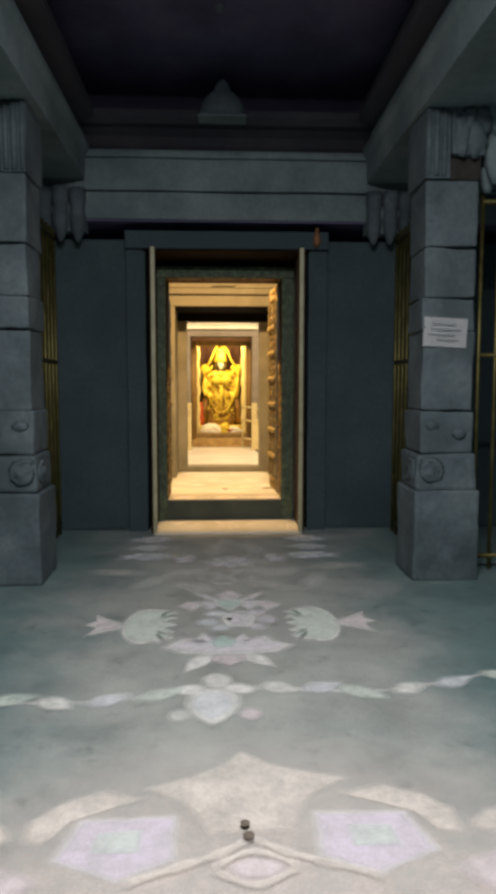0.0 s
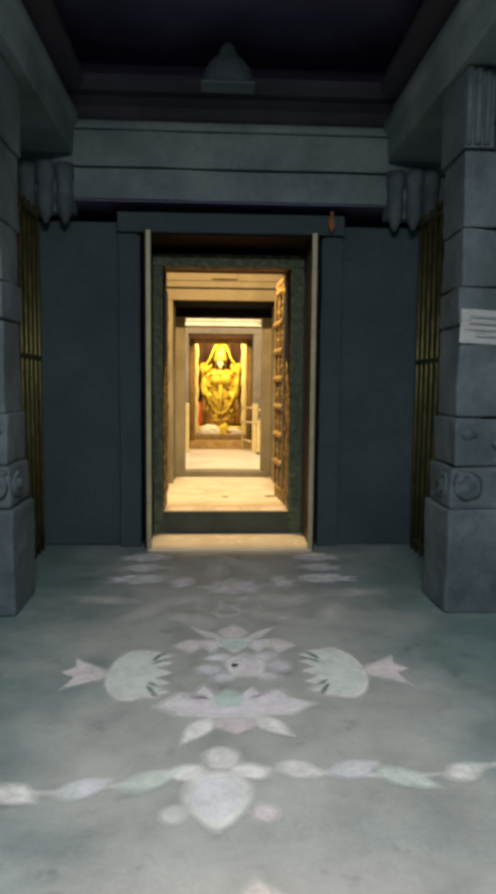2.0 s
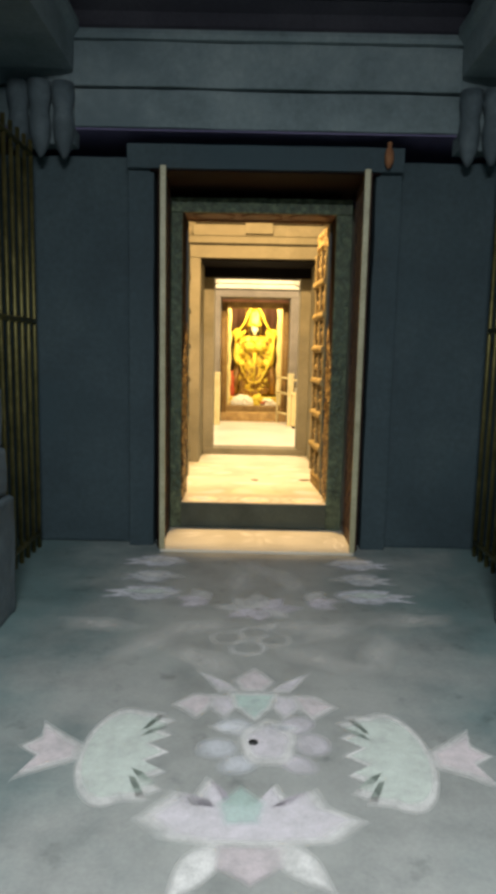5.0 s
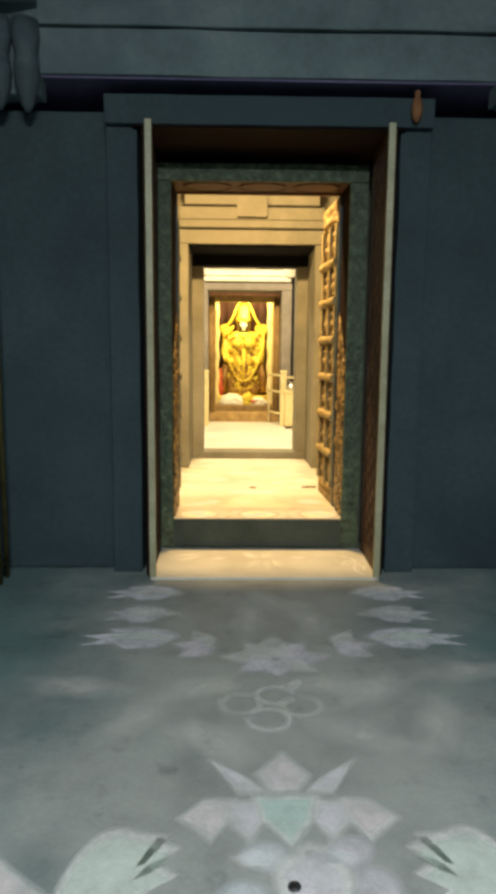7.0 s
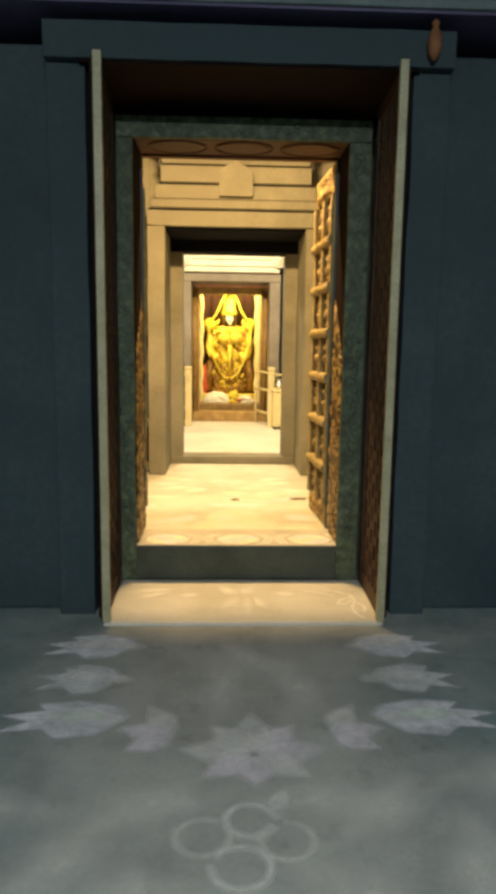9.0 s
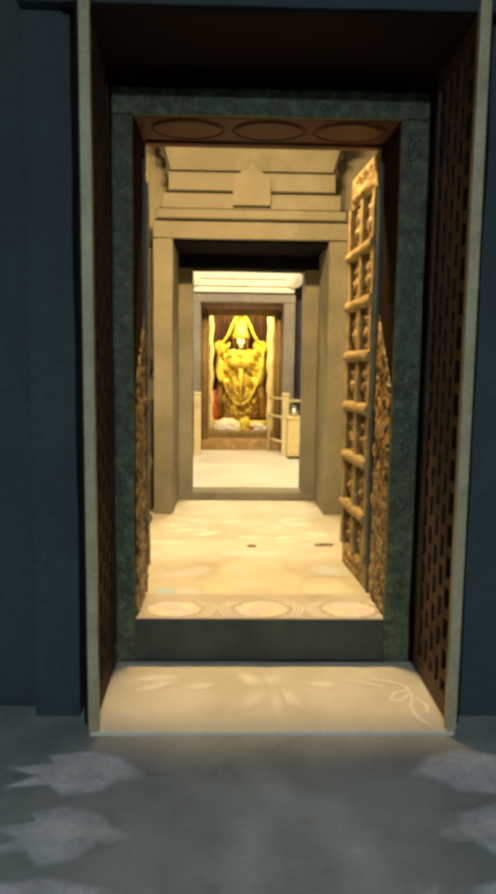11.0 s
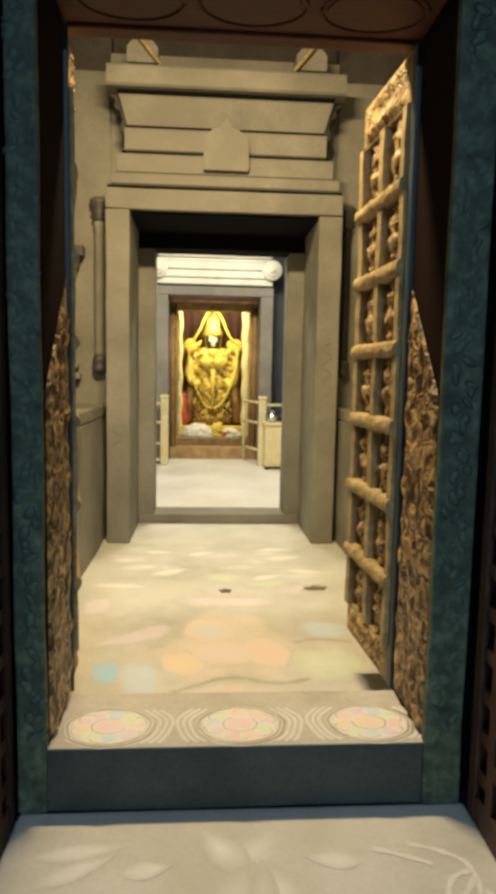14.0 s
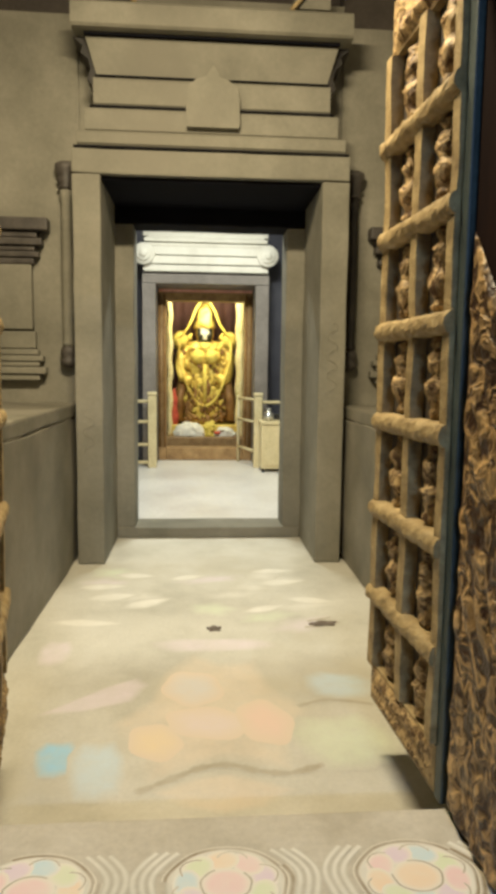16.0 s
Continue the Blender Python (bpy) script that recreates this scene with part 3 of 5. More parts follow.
def stone_pillar(x, y):
    p = thing("stone_pillar", (x, y, 0), "square dark granite pillar with jointed blocks and bracket capital", "pillar", "hall pillars")
    h = 0.265
    out = 1 if x > 0 else -1
    part("base_block", rough_box(x - h, x + h, y - h, y + h, 0, 0.735, 0.022, 0.08, 0.011, x), PILLARSTONE, p)
    part("carved_block", rough_box(x - 0.245, x + 0.245, y - 0.245, y + 0.245, 0.741, 1.036, 0.03, 0.07, 0.012, x + 2), PILLARSTONE, p)
    z = 1.042
    for k, (top, w) in enumerate(((1.385, 0.222), (2.02, 0.207), (2.28, 0.213), (2.67, 0.205), (3.19, 0.209))):
        part("shaft_block", rough_box(x - w, x + w, y - w, y + w, z, top - 0.006, 0.018, 0.07, 0.011, x * 3 + k), PILLARSTONE, p)
        z = top
    lo, hi = sorted((x - out * 0.23, x - out * 0.03))
    cap = part("capital", rough_box(lo, hi, y - 0.23, y + 0.23, 3.192, 3.716, 0.012, 0.1, 0.006, x + 7), PILLARSTONE, p)
    for i, r in enumerate((0.020, 0.026, 0.022)):
        u = x - out * (0.205 - i * 0.062)
        part("flute", tube([(u, y - 0.235, 3.21), (u, y - 0.24, 3.45), (u, y - 0.235, 3.70)], r, 8), PILLARSTONE, cap, "", True)
    lo, hi = sorted((x - out * 0.028, x + out * 0.23))
    # Dark block puts the shade under the corbel into colour.
    part("sooted_neck", box(lo, hi, y - 0.19, y + 0.19, 3.192, 3.36, 0.01), NEARBLACK, p, "dark neck standing in for the shade under the corbel")
    corbel = part("corbel", rough_box(lo, hi, y - 0.25, y + 0.23, 3.362, 3.716, 0.02, 0.06, 0.016, x + 4), PILLARSTONE, p)
    for u, w, r, h in ((0.05, 3.50, 0.075, 0.16), (0.17, 3.47, 0.085, 0.14), (0.11, 3.63, 0.07, 0.09), (0.23, 3.62, 0.08, 0.10)):
        bm = lathe([(0.01, -h), (r * 0.7, -h * 0.7), (r, -h * 0.1), (r * 0.75, h * 0.5), (r * 0.9, h * 0.75), (0.01, h)], (x + out * u, y - 0.24, w), 14, (1, 0.7))
        for v in bm.verts:
            v.co += noise.noise_vector(v.co * 13) * 0.03
        part("carved_bud", bm, PILLARSTONE, corbel, "", True)
    for dx, dy, turn in ((-out * 0.13, -0.247, 0), (-out * 0.247, -0.10, 1)):
        bm = lathe([(0.004, 0.035), (0.04, 0.030), (0.06, 0.008), (0.085, 0.020), (0.105, 0.0)], (0, 0, 0), 16)
        for v in bm.verts:
            v.co += noise.noise_vector(v.co * 20 + Vector((x, 0, 0))) * 0.022
        m = Matrix.Rotation(radians(-90 * out), 4, "Y") if turn else Matrix.Rotation(radians(90), 4, "X")
        bmesh.ops.transform(bm, matrix=Matrix.Translation((x + dx, y + dy, 0.90)) @ m, verts=bm.verts)
        part("medallion", bm, PILLARSTONE, p, "", True)
    for dx, w, h in ((-0.10, 1.20, 0.05), (0.12, 1.26, 0.04), (0.16, 0.98, 0.03)):
        bm = lathe([(0.004, 0.022), (0.05, 0.015), (0.07, 0.0)], (0, 0, 0), 9, (1, h * 14))
        for v in bm.verts:
            v.co += noise.noise_vector(v.co * 25 + Vector((dx, w, x))) * 0.016
        bmesh.ops.transform(bm, matrix=Matrix.Translation((x - out * dx, y - (0.245 if w < 1.04 else 0.222), w)) @ Matrix.Rotation(radians(90), 4, "X"), verts=bm.verts)
        part("worn_relief", bm, PILLARSTONE, p, "", True)
    bracket(p, x + out * 0.36, y, 3.44, out)
    bracket(p, x + out * 0.36, y - 0.17, 3.46, out)
    return p


right_pillar = stone_pillar(1.735, 5.68)
left_pillar = stone_pillar(-1.775, 5.68)
copy_thing(right_pillar, pose(1.735, -0.6, 0))
copy_thing(left_pillar, pose(-1.775, -0.6, 0))

for side in (-1, 1):
    w = thing("wall_bracket", (side * 1.7, 7.4, 3.05), "carved stone bud bracket under the end of the beam", "bracket", "wall brackets")
    part("block", rough_box(side * 1.72 - 0.24, side * 1.72 + 0.24, 7.36, 7.52, 3.2, 3.70, 0.012, 0.1, 0.004, side), GRANITE, w)
    for dx, dy in ((-0.17, 0.0), (0.0, -0.03), (0.17, 0.0)):
        bm = lathe([(0.015, -0.18), (0.04, -0.14), (0.075, -0.04), (0.085, 0.06), (0.07, 0.16), (0.09, 0.26), (0.085, 0.36)], (side * 1.72 + dx, 7.33 + dy, 3.26), 12)
        part("pendant_bud", bm, PILLARSTONE, w, "", True)


def bar_grille(name_at, axis, start, stop, fixed, low, high, label):
    """Upright pipes between two points along an axis, tied by three cross pipes."""
    g = thing("bar_grille", name_at, label, "grille", "brass grilles between the pillars")
    n = max(2, round((stop - start) / 0.15))
    for i in range(n + 1):
        u = start + (stop - start) * i / n
        a = (fixed, u) if axis == "y" else (u, fixed)
        part("upright_bar", tube([(*a, low), (*a, high)], 0.017, 10), BRASS, g, "", True)
    for z in (low + 0.12, 1.84, high - 0.1):
        ends = [(fixed, start, z), (fixed, stop, z)] if axis == "y" else [(start, fixed, z), (stop, fixed, z)]
        part("cross_bar", tube(ends, 0.022, 10), BRASS, g, "", True)
    return g


for side in (-1, 1):
    bar_grille((side * 1.78, 6.7, 0), "y", 6.02, 7.3, side * 1.80, 0.0, 3.2, "tall brass pipe grille closing the bay beside the wall")
    a, b = sorted((side * 2.09, side * 3.4))
    bar_grille((side * 2.7, 5.75, 0), "x", a, b, 5.75, 0.0, 3.2, "tall brass pipe grille across the side aisle")

note = thing("paper_notice", (1.7, 5.45, 2.0), "white printed paper notice pasted on the pillar", "notice")
tilt = Matrix.Translation((1.70, 5.462, 2.005)) @ Matrix.Rotation(radians(2.5), 4, "Y")
bm = bmesh.new()
for i in range(7):
    for j in range(2):
        bm.verts.new((-0.175 + 0.35 * i / 6, -0.004 - 0.006 * math.sin(i * 1.3) * (1 if j else 0.4), -0.115 + 0.23 * j))
bm.verts.ensure_lookup_table()
for i in range(6):
    bm.faces.new((bm.verts[2 * i], bm.verts[2 * i + 2], bm.verts[2 * i + 3], bm.verts[2 * i + 1]))
bmesh.ops.solidify(bm, geom=bm.faces[:], thickness=0.002)
bmesh.ops.transform(bm, matrix=tilt, verts=bm.verts)
sheet = part("sheet", bm, PAPER, note)
for k, (u, w) in enumerate(((-0.02, 0.2), (0.0, 0.24), (-0.03, 0.22), (0.02, 0.18))):
    part("print_line", box(u - w / 2, u + w / 2, -0.018, -0.0135, 0.06 - k * 0.042, 0.071 - k * 0.042, 0, tilt), INK, sheet)

bundle = thing("cloth_bundle", (0.945, 7.33, 3.05), "small faded orange cloth bundle hanging on the lintel", "bundle")
part("bag", lathe([(0.01, 0), (0.03, 0.03), (0.038, 0.08), (0.03, 0.13), (0.014, 0.16), (0.022, 0.18), (0.01, 0.195)], (0.945, 7.316, 3.05), 12), ORANGE, bundle, "", True)
part("string", tube([(0.945, 7.316, 3.23), (0.945, 7.365, 3.214)], 0.004, 6), DARKMETAL, bundle)


# ---- outer lattice gates folded into the doorway ----
def lattice_gate(side, splay, wood):
    """A gate leaf from the jamb's outer corner back to the door frame, turned outward by splay degrees."""
    s = side
    g = thing("lattice_gate", (s * 0.80, 7.6, 0.02), "dark wooden lattice gate folded back against the jamb", "gate", "folded lattice gates")
    m = Matrix.Translation((s * 0.78, 7.25, 0)) @ Matrix.Rotation(radians(-s * splay), 4, "Z") @ Matrix.Translation((-s * 0.78, -7.25, 0))

    def bx(x0, x1, y0, y1, z0, z1, bevel=0.0):
        lo, hi = sorted((s * x0, s * x1))
        return box(lo, hi, y0, y1, z0, z1, bevel, m)

    part("edge_strip", bx(0.757, 0.80, 7.245, 7.285, 0.022, 3.026, 0.004), STEEL, g, "pale worn metal edge strip")
    part("stile", bx(0.775, 0.815, 7.287, 7.36, 0.022, 3.012, 0.004), wood, g)
    part("stile", bx(0.775, 0.815, 7.86, 7.915, 0.022, 3.012, 0.004), wood, g)
    part("bottom_rail", bx(0.778, 0.812, 7.361, 7.859, 0.022, 0.12, 0.003), wood, g)
    part("top_rail", bx(0.778, 0.812, 7.361, 7.859, 2.93, 3.012, 0.003), wood, g)
    cols = 5
    w = 0.498 / cols
    for i in range(1, cols):
        y = 7.361 + w * i
        part("upright_slat", bx(0.780, 0.806, y - 0.022, y + 0.022, 0.121, 2.929, 0.003), wood, g)
    bm = bmesh.new()
    for i in range(cols):
        y = 7.361 + w * i
        z = 0.20 + (0.073 if i % 2 else 0.0)
        while z < 2.88:
            lo, hi = sorted((s * 0.782, s * 0.804))
            add_box(bm, lo, hi, y + 0.005, y + w - 0.005, z - 0.024, z + 0.024, 0, m)
            z += 0.146
    tagged(part("cross_slats", bm, wood, g), kind="stuff")
    part("backing", bx(0.818, 0.826, 7.30, 7.91, 0.03, 3.005), DARKWOOD, g, "dark board behind the lattice")


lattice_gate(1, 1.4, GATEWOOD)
lattice_gate(-1, 2.2, SHADEGATE)

# ---- doorway: pale slab, green frame, carved jambs, sill ----
structure("threshold_slab", rough_box(-0.80, 0.80, 7.25, 7.966, -0.05, 0.02, 0.017, 0.12, 0.0, 4), PALE, "pale stone slab between the folded gates", "threshold")
FRAME = {}
frame_1 = thing("door_frame", (0, 7.97, 0.02), "green painted stone door frame with flower relief", "door frame")
for side in (-1, 1):
    a, b = sorted((0.775, 0.638) if side > 0 else (-0.80, -0.70))
    FRAME[side] = part("frame_post", rough_box(a, b, 7.948, 7.985, 0.02, 2.827, 0.008, 0.09, 0.003, side), GREEN, frame_1)
FRAME[0] = part("frame_head", rough_box(-0.80, 0.775, 7.948, 7.985, 2.83, 2.957, 0.008, 0.09, 0.003, 3), GREEN, frame_1)
rng = random.Random(5)


def leaf_boss(x, z, on):
    n = 8
    w, h = rng.uniform(0.010, 0.020), rng.uniform(0.018, 0.034)
    bm = lathe([(0.05, 0.007), (0.5, 0.0055), (0.8, 0.003), (1.0, 0.0)], (0, 0, 0), n)
    bmesh.ops.scale(bm, vec=(w, h, 1), verts=bm.verts)
    turn = Matrix.Rotation(radians(90), 4, "X") @ Matrix.Rotation(rng.uniform(-1.2, 1.2), 4, "Z")
    bmesh.ops.transform(bm, matrix=Matrix.Translation((x, 7.949, z)) @ turn, verts=bm.verts)
    part("leaf_boss", bm, GREENLEAF, on, "", True)


for k in range(26):
    leaf_boss(-0.77 + k * 0.060, 2.893 + rng.uniform(-0.025, 0.025), FRAME[0])
for side in (-1, 1):
    for k in range(85):
        leaf_boss((0.706 if side > 0 else -0.75) + rng.uniform(-0.04, 0.04), 0.30 + k * 0.029 + rng.uniform(-0.012, 0.012), FRAME[side])
part("sill", rough_box(-0.795, 0.77, 7.962, 8.35, 0.021, 0.255, 0.008, 0.12, 0.003, 8), DARKGREEN, frame_1, "dark green painted raised sill")
part("sill_top", box(-0.697, 0.637, 7.956, 8.352, 0.2555, 0.2605, 0.002), SILLSTONE, frame_1, "pale worn stone top of the sill")

lining = thing("door_lining", (0, 8.1, 0.26), "maroon wooden door lining with carved lower panels", "door lining")
head = part("head_lining", box(-0.72, 0.70, 7.988, 8.50, 2.852, 2.955, 0.006), SOFFITWOOD, lining)
for y in (8.02, 8.40):
    part("head_bead", tube([(-0.69, y, 2.85), (0.64, y, 2.85)], 0.012, 8), SOFFITWOOD, head, "", True)
structure("wall_inner_lintel", box(-1.3, 1.3, 8.403, 8.498, 2.958, 3.40), BEIGE, "inner face of the stone over the carved door", "wall")
for side, inner in ((-1, -0.70), (1, 0.645)):
    a, b = sorted((inner, inner + side * 0.055))
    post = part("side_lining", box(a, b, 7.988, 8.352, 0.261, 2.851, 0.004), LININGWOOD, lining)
    # carved panel on the reveal, with a slanted top
    t = -side * 0.012
    bm = bmesh.new()
    ny, nz = 16, 90
    grid = []
    for j in range(nz + 1):
        row = []
        for i in range(ny + 1):
            y = 7.990 + 0.356 * i / ny
            top = 1.50 + 0.42 * i / ny
            z = 0.275 + (top - 0.275) * j / nz
            q = Vector((y * 9, z * 9, side))
            rel = 0.010 * abs(math.sin(y * 33 + 2.2 * math.sin(z * 11))) + 0.016 * abs(noise.noise(q * 1.6))
            edge = 0 if i in (0, ny) or j in (0, nz) else 1
            row.append(bm.verts.new((inner - side * (0.004 + rel * edge), y, z)))
        grid.append(row)
    for j in range(nz):
        for i in range(ny):
            bm.faces.new((grid[j][i], grid[j][i + 1], grid[j + 1][i + 1], grid[j + 1][i]))
    part("carved_panel", bm, JAMBWOOD, post, "gilt-brown carved scrollwork panel", True)
for k in range(3):
    x = -0.44 + 0.43 * k
    part("oval_panel", prism(ellipse(x, 8.21, 0.17, 0.12, 0, 24), "z", 2.847, 2.852), SOFFITWOOD, head, "reddish oval carved panel")
    part("oval_moulding", tube([(x + 0.19 * math.cos(math.pi * i / 12), 8.21 + 0.14 * math.sin(math.pi * i / 12), 2.851) for i in range(25)], 0.007, 6), SOFFITWOOD, head, "", True)

# ---- carved inner door leaves ----
RAILS = (0.37, 0.70, 1.03, 1.36, 1.685, 2.01, 2.33)


def door_leaf(hinge, degrees, side):
    """Leaf along local x from its hinge; the carved face looks along side * y."""
    d = thing("door_leaf", (hinge[0], hinge[1], 0.27), "open carved wooden door leaf with gilded coffers", "door", "carved door leaves")
    m = Matrix.Translation((hinge[0], hinge[1], 0)) @ Matrix.Rotation(radians(degrees), 4, "Z")
    s = side

    def bx(x0, x1, d0, d1, z0, z1, bevel=0.004):
        lo, hi = sorted((s * d0, s * d1))
        return box(x0, x1, lo, hi, z0, z1, bevel, m)

    def relief(x0, x1, base, z0, z1, amount, seed):
        """A carved face: a raised sheet of lumps and hollows that meets its border."""
        bm = bmesh.new()
        nu, nv = max(6, round((x1 - x0) / 0.012)), max(6, round((z1 - z0) / 0.014))
        rows = []
        for j in range(nv + 1):
            row = []
            for i in range(nu + 1):
                u, w = i / nu, j / nv
                x, z = x0 + (x1 - x0) * u, z0 + (z1 - z0) * w
                q = Vector((x * 30, z * 26, seed))
                lump = 0.5 + 0.5 * math.sin(3 * math.pi * w) * math.sin(math.pi * u)
                h = amount * (0.55 * lump + 0.75 * abs(noise.noise(q)) + 0.4 * abs(noise.noise(q * 2.3)))
                h *= min(1, 6 * min(u, 1 - u, w, 1 - w))
                row.append(bm.verts.new((x, s * (base + h), z)))
            rows.append(row)
        for j in range(nv):
            for i in range(nu):
                bm.faces.new((rows[j][i], rows[j][i + 1], rows[j + 1][i + 1], rows[j + 1][i]))
        bmesh.ops.transform(bm, matrix=m, verts=bm.verts)
        return bm

    panel = part("back_panel", bx(0.012, 0.65, -0.03, 0.0, 0.27, 2.83), PANELWOOD, d)
    part("hinge_edge", bx(-0.006, 0.04, -0.034, 0.03, 0.262, 2.84, 0.006), TEAL, d, "teal painted hinge edge")
    part("bottom_rail", bx(0.041, 0.65, 0.0, 0.03, 0.27, 0.42), RAILWOOD, d)
    part("bottom_carving", relief(0.06, 0.64, 0.031, 0.285, 0.41, 0.022, 1), CARVED, d, "", True)
    part("top_rail", bx(0.041, 0.65, 0.0, 0.03, 2.635, 2.83), RAILWOOD, d)
    part("top_carving", relief(0.06, 0.64, 0.031, 2.645, 2.82, 0.028, 2), CARVED, d, "", True)
    stiles = ((0.041, 0.085), (0.31, 0.365), (0.595, 0.65))
    for x0, x1 in stiles:
        lo, hi = sorted((0.0, s * 0.046))
        bm = rough_box(x0, x1, lo, hi, 0.421, 2.634, 0, 0.03, 0.006, x0 * 9 + s)
        bmesh.ops.transform(bm, matrix=m, verts=bm.verts)
        part("stile", bm, RAILWOOD, d)
    for z in RAILS[1:]:
        ring = [(s * (0.01 + 0.054 * math.sin(math.pi * i / 10) ** 0.5), z + 0.035 * math.cos(math.pi * i / 10)) for i in range(11)]
        bm = prism(ring, "x", 0.044, 0.652)
        bmesh.ops.subdivide_edges(bm, edges=[e for e in bm.edges if abs(e.verts[0].co.x - e.verts[1].co.x) > 0.3], cuts=26, use_grid_fill=True)
        for v in bm.verts:
            q = v.co * 24 + Vector((0, 0, z * 5))
            v.co += noise.noise_vector(q) * 0.005 + noise.noise_vector(q * 2.4) * 0.004
        bmesh.ops.transform(bm, matrix=m, verts=bm.verts)
        part("cross_rail", bm, RAILWOOD, d)
    edges = (0.39,) + RAILS[1:] + (2.66,)
    k = 3
    for (a0, a1), (b0, b1) in zip(stiles, stiles[1:]):
        for lo, hi in zip(edges, edges[1:]):
            k += 1
            h = hi - lo - 0.08
            prof = [(0.018, 0), (0.04, 0.05 * h), (0.03, 0.14 * h), (0.048, 0.3 * h), (0.052, 0.42 * h), (0.032, 0.54 * h), (0.044, 0.66 * h), (0.046, 0.76 * h), (0.024, 0.86 * h), (0.034, 0.94 * h), (0.016, h)]
            bm = lathe(prof, ((a1 + b0) / 2, 0, lo + 0.04), 14, (1, 0.8))
            bmesh.ops.subdivide_edges(bm, edges=[e for e in bm.edges if abs(e.verts[0].co.z - e.verts[1].co.z) > 0.02], cuts=1)
            for v in bm.verts:
                q = v.co * 38 + Vector((k, 0, 0))
                v.co += noise.noise_vector(q) * 0.014
            bmesh.ops.transform(bm, matrix=m, verts=bm.verts)
            part("carved_figure", bm, CARVED, panel, "", True)
    return d


door_leaf((0.655, 8.372), 93.5, 1)
door_leaf((-0.715, 8.372), 102.0, -1)

# ---- passage between the doors ----
structure("floor_passage", box(-1.9, 1.9, 8.352, 12.9, -0.2, 0.02), PALE, "pale worn stone floor of the passage with pastel drawings", "floor")
structure("ceiling_passage", box(-1.9, 1.9, 8.50, 12.9, 4.95, 5.1), SHADEWALL, "stone ceiling of the passage", "ceiling")
for side, word in ((-1, "left"), (1, "right")):
    a, b = sorted((side * 1.86, side * 2.1))
    structure("wall_passage_" + word, rough_box(a, b, 8.41, 12.9, 0.0, 5.0, 0, 0.25, 0.008, side), BEIGE, "beige-grey stone side wall of the passage", "wall")
    a, b = sorted((side * 1.075, side * 1.858))
    ledge = thing("stone_ledge", (side * 1.4, 10.2, 0.021), "waist-high beige stone ledge along the passage wall", "ledge", "passage ledges")
    part("ledge_body", rough_box(a, b, 8.41, 12.05, 0.021, 1.165, 0.01, 0.15, 0.007, side + 2), LEDGESTONE, ledge)
    part("coping", rough_box(a, b, 8.41, 12.05, 1.168, 1.27, 0.018, 0.15, 0.007, side + 6), LEDGESTONE, ledge)

# ---- second doorway ----
for side, word in ((-1, "left"), (1, "right")):
    a, b = sorted((side * 1.035, side * 1.86))
    structure("wall_second_" + word, rough_box(a, b, 12.06, 12.9, 0.02, 4.24, 0.01, 0.2, 0.006, side + 8), BEIGE, "beige stone wall beside the second doorway", "wall")
    # Shade above cornice height is put into this stone's colour.
    structure("wall_second_upper_" + word, rough_box(a, b, 12.10, 12.9, 4.244, 4.95, 0.01, 0.2, 0.006, side + 9), SHADEWALL, "stone high beside the second doorway, darkened for shade", "wall")
portal = thing("stone_portal", (0, 11.8, 0.02), "tall beige granite portal with a moulded entablature", "portal")
for side in (-1, 1):
    a, b = sorted((side * 0.83, side * 1.035))
    part("jamb", rough_box(a, b, 11.70, 12.55, 0.021, 2.97, 0.012, 0.12, 0.004, side + 11), BEIGE, portal)
    a, b = sorted((side * 0.672, side * 0.90))
    part("inner_jamb", rough_box(a, b, 12.552, 12.88, 0.021, 2.80, 0.012, 0.12, 0.004, side + 14), BEIGE, portal)
    bm = bmesh.new()
    for k in range(24):
        z, turn = 0.16 + k * 0.075, 1 if k % 2 else -1
        add_tube(bm, [(side * 0.935 + turn * (0.012 + 0.026 * math.cos(a)), 11.703, z + 0.032 * math.sin(a)) for a in (-2.2 + 4.4 * i / 9 for i in range(10))], 0.006, 5)
    tagged(part("scroll_band", bm, BEIGE, portal), kind="stuff")
part("lintel", rough_box(-1.035, 1.035, 11.70, 12.55, 2.974, 3.15, 0.012, 0.12, 0.004, 31), BEIGE, portal)
# Black board and inner lintel put the overhead shade into colour.
part("soffit_board", box(-0.828, 0.828, 11.76, 12.55, 2.945, 2.9735, 0.004), BLACK, portal, "black board added under the lintel for its shade")
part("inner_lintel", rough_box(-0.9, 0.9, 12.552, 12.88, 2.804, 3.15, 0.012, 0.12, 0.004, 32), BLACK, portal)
part("inner_sill", rough_box(-0.83, 0.83, 12.52, 12.90, 0.022, 0.118, 0.012, 0.12, 0.004, 33), BEIGE, portal)


def course(name, half, out, z0, z1, flare=0.0):
    """One course of the entablature, its front edge rounded, its ends flared outward at the top."""
    y = 11.70 - out
    prof = [(12.07, z0), (y + 0.02 + flare, z0), (y + flare, z0 + 0.015), (y, z1 - 0.02), (y + 0.015, z1), (12.07, z1)]
    bm = prism(prof, "x", -half, half)
    if flare:
        for v in bm.verts:
            k = (v.co.z - z0) / (z1 - z0)
            v.co.x *= 1 + 0.09 * k * k
    part(name, bm, BEIGE, portal)


